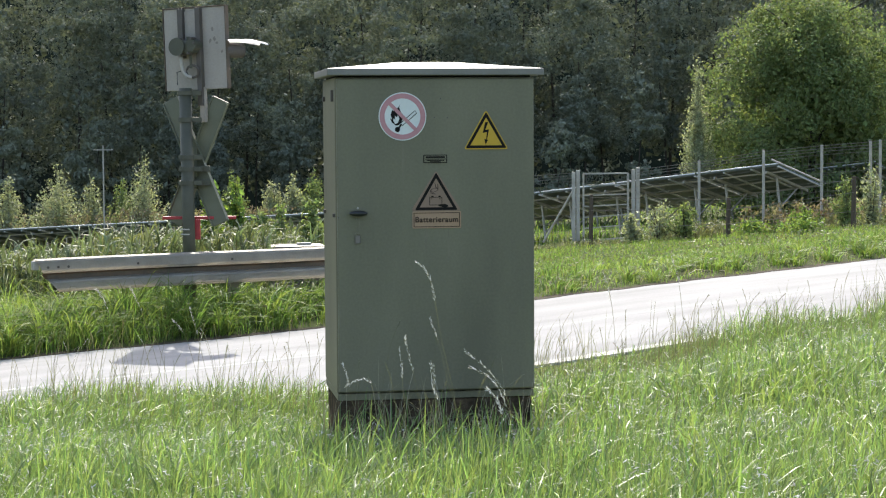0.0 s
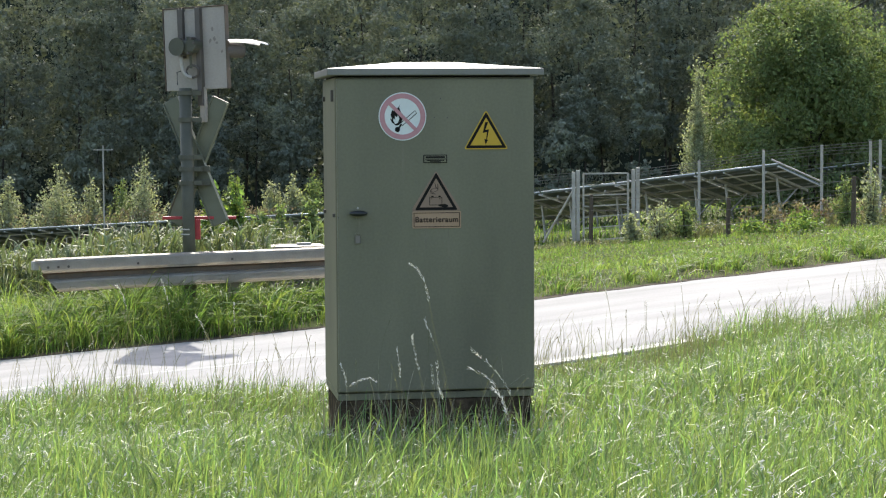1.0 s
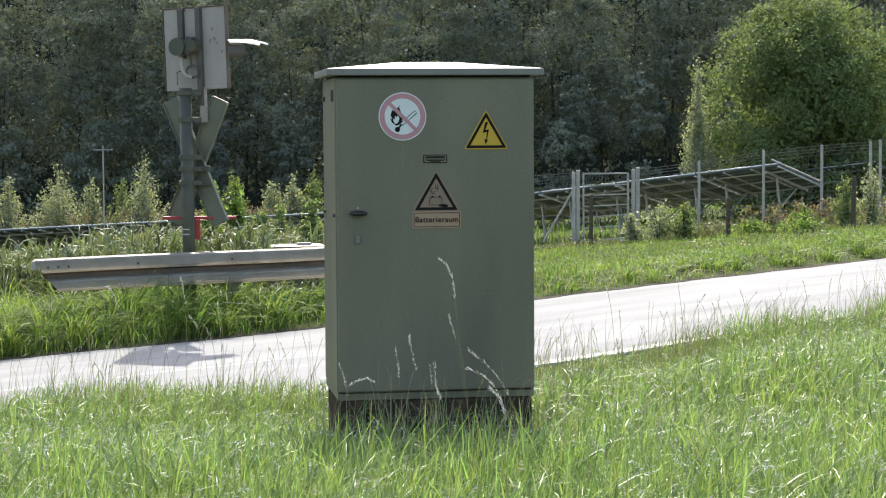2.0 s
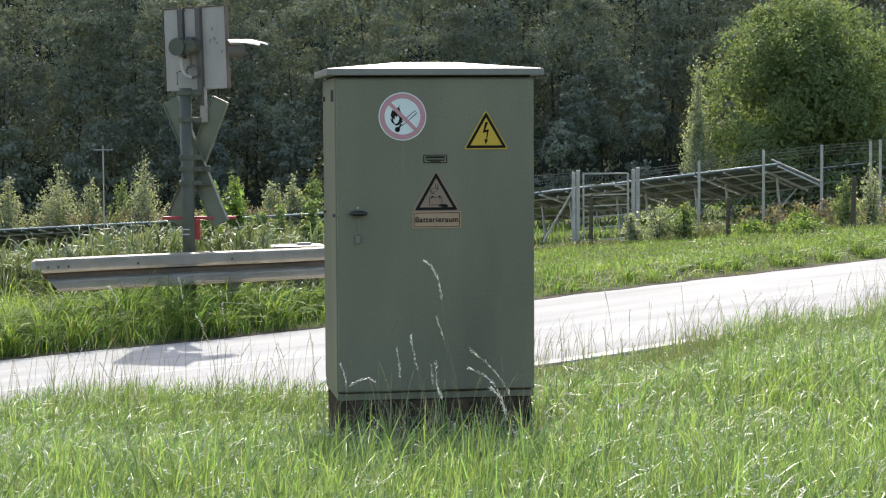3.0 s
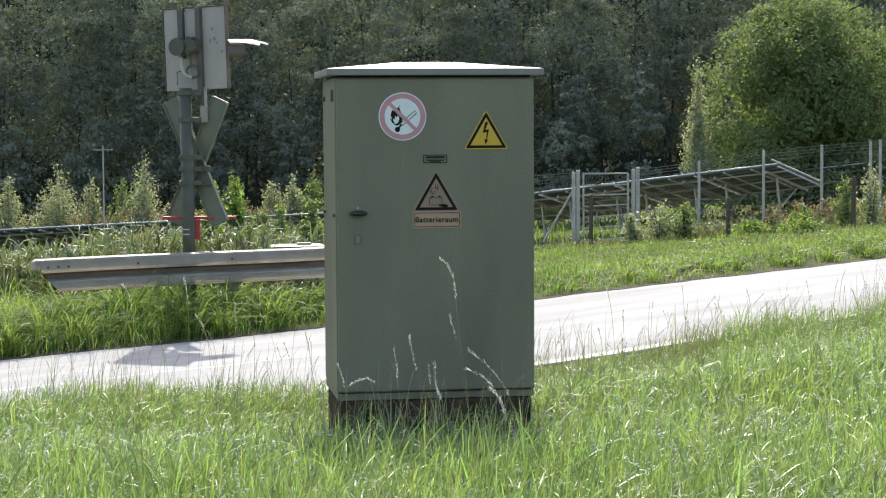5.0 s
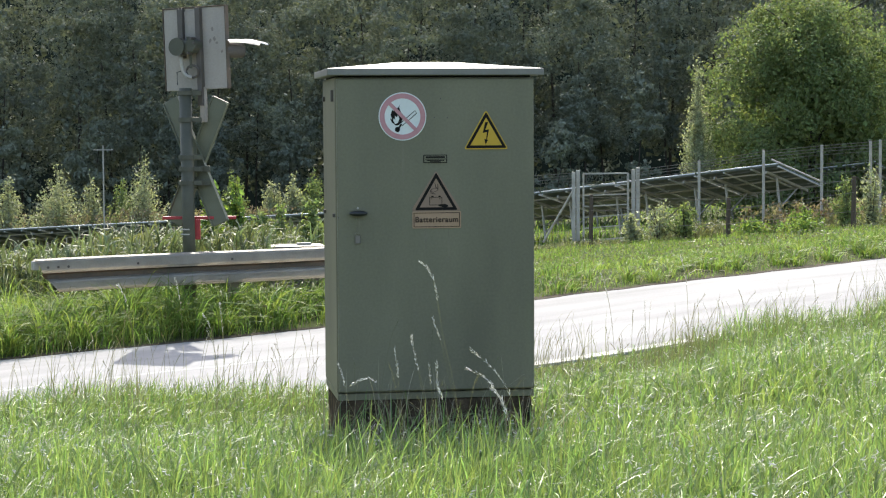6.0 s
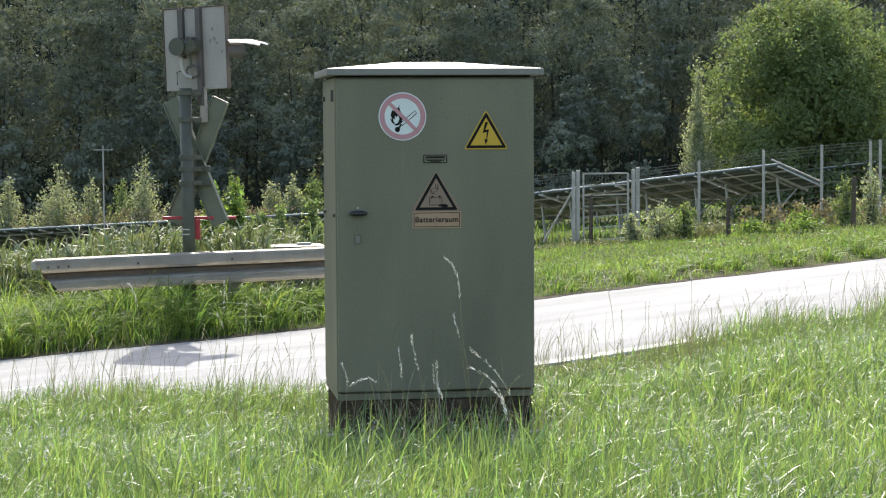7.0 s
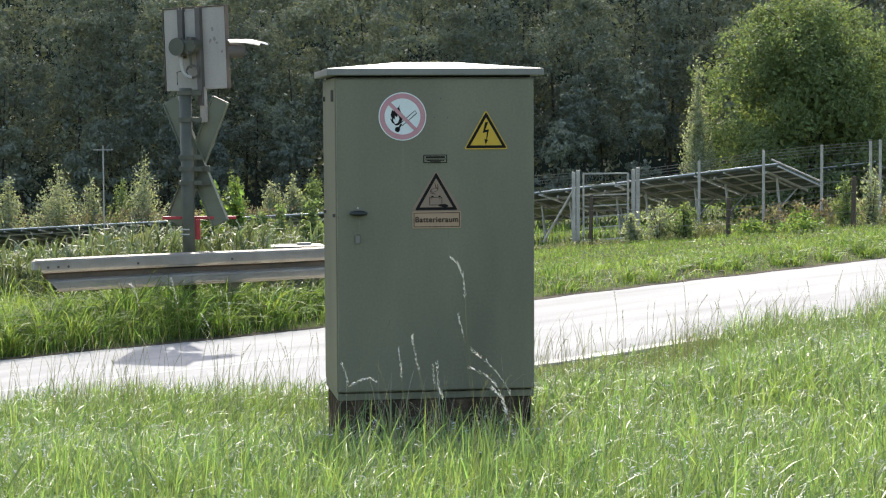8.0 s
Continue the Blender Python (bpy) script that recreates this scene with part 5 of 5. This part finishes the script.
def hero_stalks():
    tall = [(0.0, -6.3), (0.1, -3.5), (0.2, -1.6), (0.3, -0.6), (0.4, -1.9), (0.5, -3.2), (0.7, -5.0), (0.9, -6.5), (1.0, -7.6), (1.1, -7.9), (1.3, -6.5), (1.5, -4.0), (1.7, -3.8), (2.1, -1.4), (2.5, -0.9), (2.8, -2.4), (3.0, -4.8), (3.2, -5.2), (3.4, -4.2), (3.5, -2.9), (3.7, -0.9), (3.9, 0.6), (4.1, -0.6), (4.3, -1.9), (4.5, -1.9), (4.7, -0.9), (5.1, -2.4), (5.5, -5.5), (5.8, -6.3), (6.0, -5.7), (6.2, -4.0), (6.4, -1.9), (6.5, -1.3), (6.7, 0.1), (6.9, -1.2), (7.2, 0.6), (7.4, 1.9), (7.6, 3.3), (7.8, 2.4), (8.0, 0.2)]
    gentle = [(t, 0.42 * a) for t, a in [(0.0, -3.0), (0.7, 0.5), (1.0, 1.2), (1.5, 1.6), (2.2, -1), (2.9, 0.5), (3.5, -0.6), (4.0, 0.5), (4.5, 1.0), (5.2, -0.8), (6.0, 0.8), (6.5, 0.0), (7.0, 0.8), (8.0, 1.2)]]
    swing = [(t, 0.42 * a) for t, a in [(0.0, 2.0), (0.6, -1.5), (1.0, 0.5), (1.5, 2.2), (2.2, -1), (2.8, 1.5), (3.5, -4.0), (4.0, 0.5), (4.5, 1.0), (5.2, -2.0), (6.0, -1.0), (6.5, 0.8), (7.0, 1.5), (7.5, 0.0), (8.0, 1.5)]]
    label = "pale dry seed-head stalk before the cabinet"
    hero([(0.093, 0.335), (0.088, 0.484), (0.070, 0.647), (0.063, 0.788), (0.047, 0.855), (0.021, 0.881)], 0.62, 0.0022, 0.016, tall, "tall arching pale seed-head stalk before the cabinet")
    hero([(0.096, 0.350), (0.074, 0.521), (0.063, 0.617), (0.045, 0.699)], 0.8, 0.0018, 0.013, tall, label)
    hero([(-0.056, 0.335), (-0.074, 0.484), (-0.093, 0.573), (-0.105, 0.636)], 0.6, 0.002, 0.016, gentle, label)
    hero([(-0.126, 0.335), (-0.137, 0.484), (-0.141, 0.543), (-0.148, 0.599)], 0.6, 0.002, 0.016, swing, label)
    hero([(0.015, 0.335), (-0.004, 0.432), (-0.022, 0.484), (-0.026, 0.551)], 0.55, 0.002, 0.017, gentle, label)
    hero([(-0.015, 0.335), (-0.033, 0.447), (-0.037, 0.499), (-0.041, 0.543)], 0.7, 0.002, 0.013, swing, label)
    hero([(0.223, 0.335), (0.204, 0.454), (0.148, 0.536), (0.085, 0.591)], 0.5, 0.002, 0.017, gentle, label)
    hero([(0.208, 0.335), (0.182, 0.432), (0.145, 0.499), (0.074, 0.536)], 0.45, 0.0022, 0.02, swing, "thick drooping pale seed head before the cabinet")
    hero([(0.193, 0.350), (0.185, 0.410), (0.174, 0.447), (0.148, 0.469)], 0.3, 0.0022, 0.021, gentle, "thick reddish drooping seed head before the cabinet")
    hero([(-0.171, 0.335), (-0.178, 0.424), (-0.197, 0.476), (-0.230, 0.502), (-0.260, 0.500), (-0.293, 0.484)], 0.6, 0.002, 0.016, gentle, "arching pale seed head before the cabinet")
    hero([(-0.267, 0.335), (-0.297, 0.439), (-0.312, 0.513), (-0.326, 0.551)], 0.65, 0.002, 0.013, swing, label)

    # tall stalks that stand out before the road, left and right of the cabinet
    tall_label = "tall thin grass stalk with a pale seed head"
    hero([(-1.573, -0.039), (-1.59, 0.19), (-1.613, 0.305), (-1.639, 0.406), (-1.662, 0.458), (-1.682, 0.484)], 0.6, 0.0036, 0.022, [(0, -6.3), (0.5, -4.4), (1, 0.5), (1.5, -1.0), (2.2, -2.4), (2.8, -0.7), (3, -2.0), (3.5, -0.2), (4, -2.2), (4.5, 0.7), (4.7, 4.1), (5.2, 1.7), (5.8, 3.9), (6, 1.0), (6.5, 1.5), (7, 4.6), (7.5, -2.9), (8, 5.1)], tall_label, 10.0, "tall seed heads before the road")
    hero([(-1.315, -0.041), (-1.315, 0.217), (-1.32, 0.361), (-1.329, 0.447), (-1.346, 0.519)], 0.68, 0.0036, 0.022, [(0, -15.9), (0.5, -6.5), (1, -5.8), (1.5, -0.5), (2.2, 0.7), (2.8, 5.1), (3, -0.5), (3.5, -5.4), (4, 4.4), (4.5, -1.2), (4.7, 0.5), (5.2, 1.2), (5.8, -0.9), (6, -1.6), (6.5, 3.0), (7, 13.6), (7.5, 1.2), (8, -2.8)], tall_label, 10.0, "tall seed heads before the road")
    hero([(-1.108, -0.042), (-1.108, 0.159), (-1.111, 0.259), (-1.114, 0.331), (-1.119, 0.388)], 0.6, 0.0036, 0.022, [(0, -12.6), (0.5, -9.7), (1, 3.2), (1.5, -3.5), (2.2, -1.5), (2.8, 2.1), (3, -0.9), (3.5, 5.0), (4, 6.8), (4.5, -2.1), (4.7, 5.9), (5.2, 1.5), (5.8, -0.9), (6, -1.8), (6.5, 0.6), (7, 7.6), (7.5, -1.8), (8, 1.5)], tall_label, 10.0, "tall seed heads before the road")
    hero([(-1.174, -0.042), (-1.185, 0.159), (-1.2, 0.245), (-1.223, 0.297), (-1.246, 0.332)], 0.68, 0.0036, 0.022, [(0, -10.5), (1, -1.6), (2, -3.9), (2.8, -4.6), (3, -1.6), (3.5, 0.0), (4, 2.3), (4.5, -2.9), (5.2, -0.7), (5.8, 0.7), (6.5, 3.6), (7, 6.5), (7.5, 0.0), (8, 0.7)], tall_label, 10.0, "tall seed heads before the road")
    hero([(0.884, -0.054), (0.878, 0.204), (0.867, 0.348), (0.85, 0.448), (0.827, 0.526)], 0.68, 0.0036, 0.022, [(0, -0.3), (1, -1.8), (2, -1.0), (3, -2.3), (4, -1.6), (5, -1.0), (5.8, -1.8), (6.5, -0.3), (7.3, -0.8), (8, 2.1)], tall_label, 10.0, "tall seed heads before the road")
    hero([(1.246, -0.057), (1.243, 0.202), (1.234, 0.374), (1.22, 0.518), (1.194, 0.61)], 0.68, 0.0036, 0.022, [(0, -1.8), (1, -0.9), (2, -2.3), (3, -0.9), (4, -3.0), (5, -0.5), (5.8, 1.4), (6.5, 2.8), (7.3, 4.6), (8, 0.5)], tall_label, 10.0, "tall seed heads before the road")


hero_stalks()


# ---- what the wind moves ----
def motions():
    r = rng(77)
    for ob, x, y, z, sway in HEROES:
        rows = [(t, pose(x, y, z, 0.2 * a, a, 0)) for t, a in sway]
        walk(ob, rows)
    for ob, x, y, z in PIVOTS:
        stalk = ob.name.startswith("flowering")
        amp = 3.0 if stalk else 1.7
        ph = 0.9 * x - 0.5 * y + r.uniform(-0.4, 0.4)
        f = r.uniform(0.55, 0.8)
        rows = []
        for k in range(21):
            t = 0.4 * k
            a = amp * (math.sin(2 * math.pi * f * t + ph) + 0.5 * math.sin(2 * math.pi * 1.1 * t + 2 * ph))
            b = 0.4 * amp * math.sin(2 * math.pi * 0.5 * t + 1.7 * ph)
            rows.append((t, pose(x, y, z, b, a, 0)))
        walk(ob, rows)


motions()
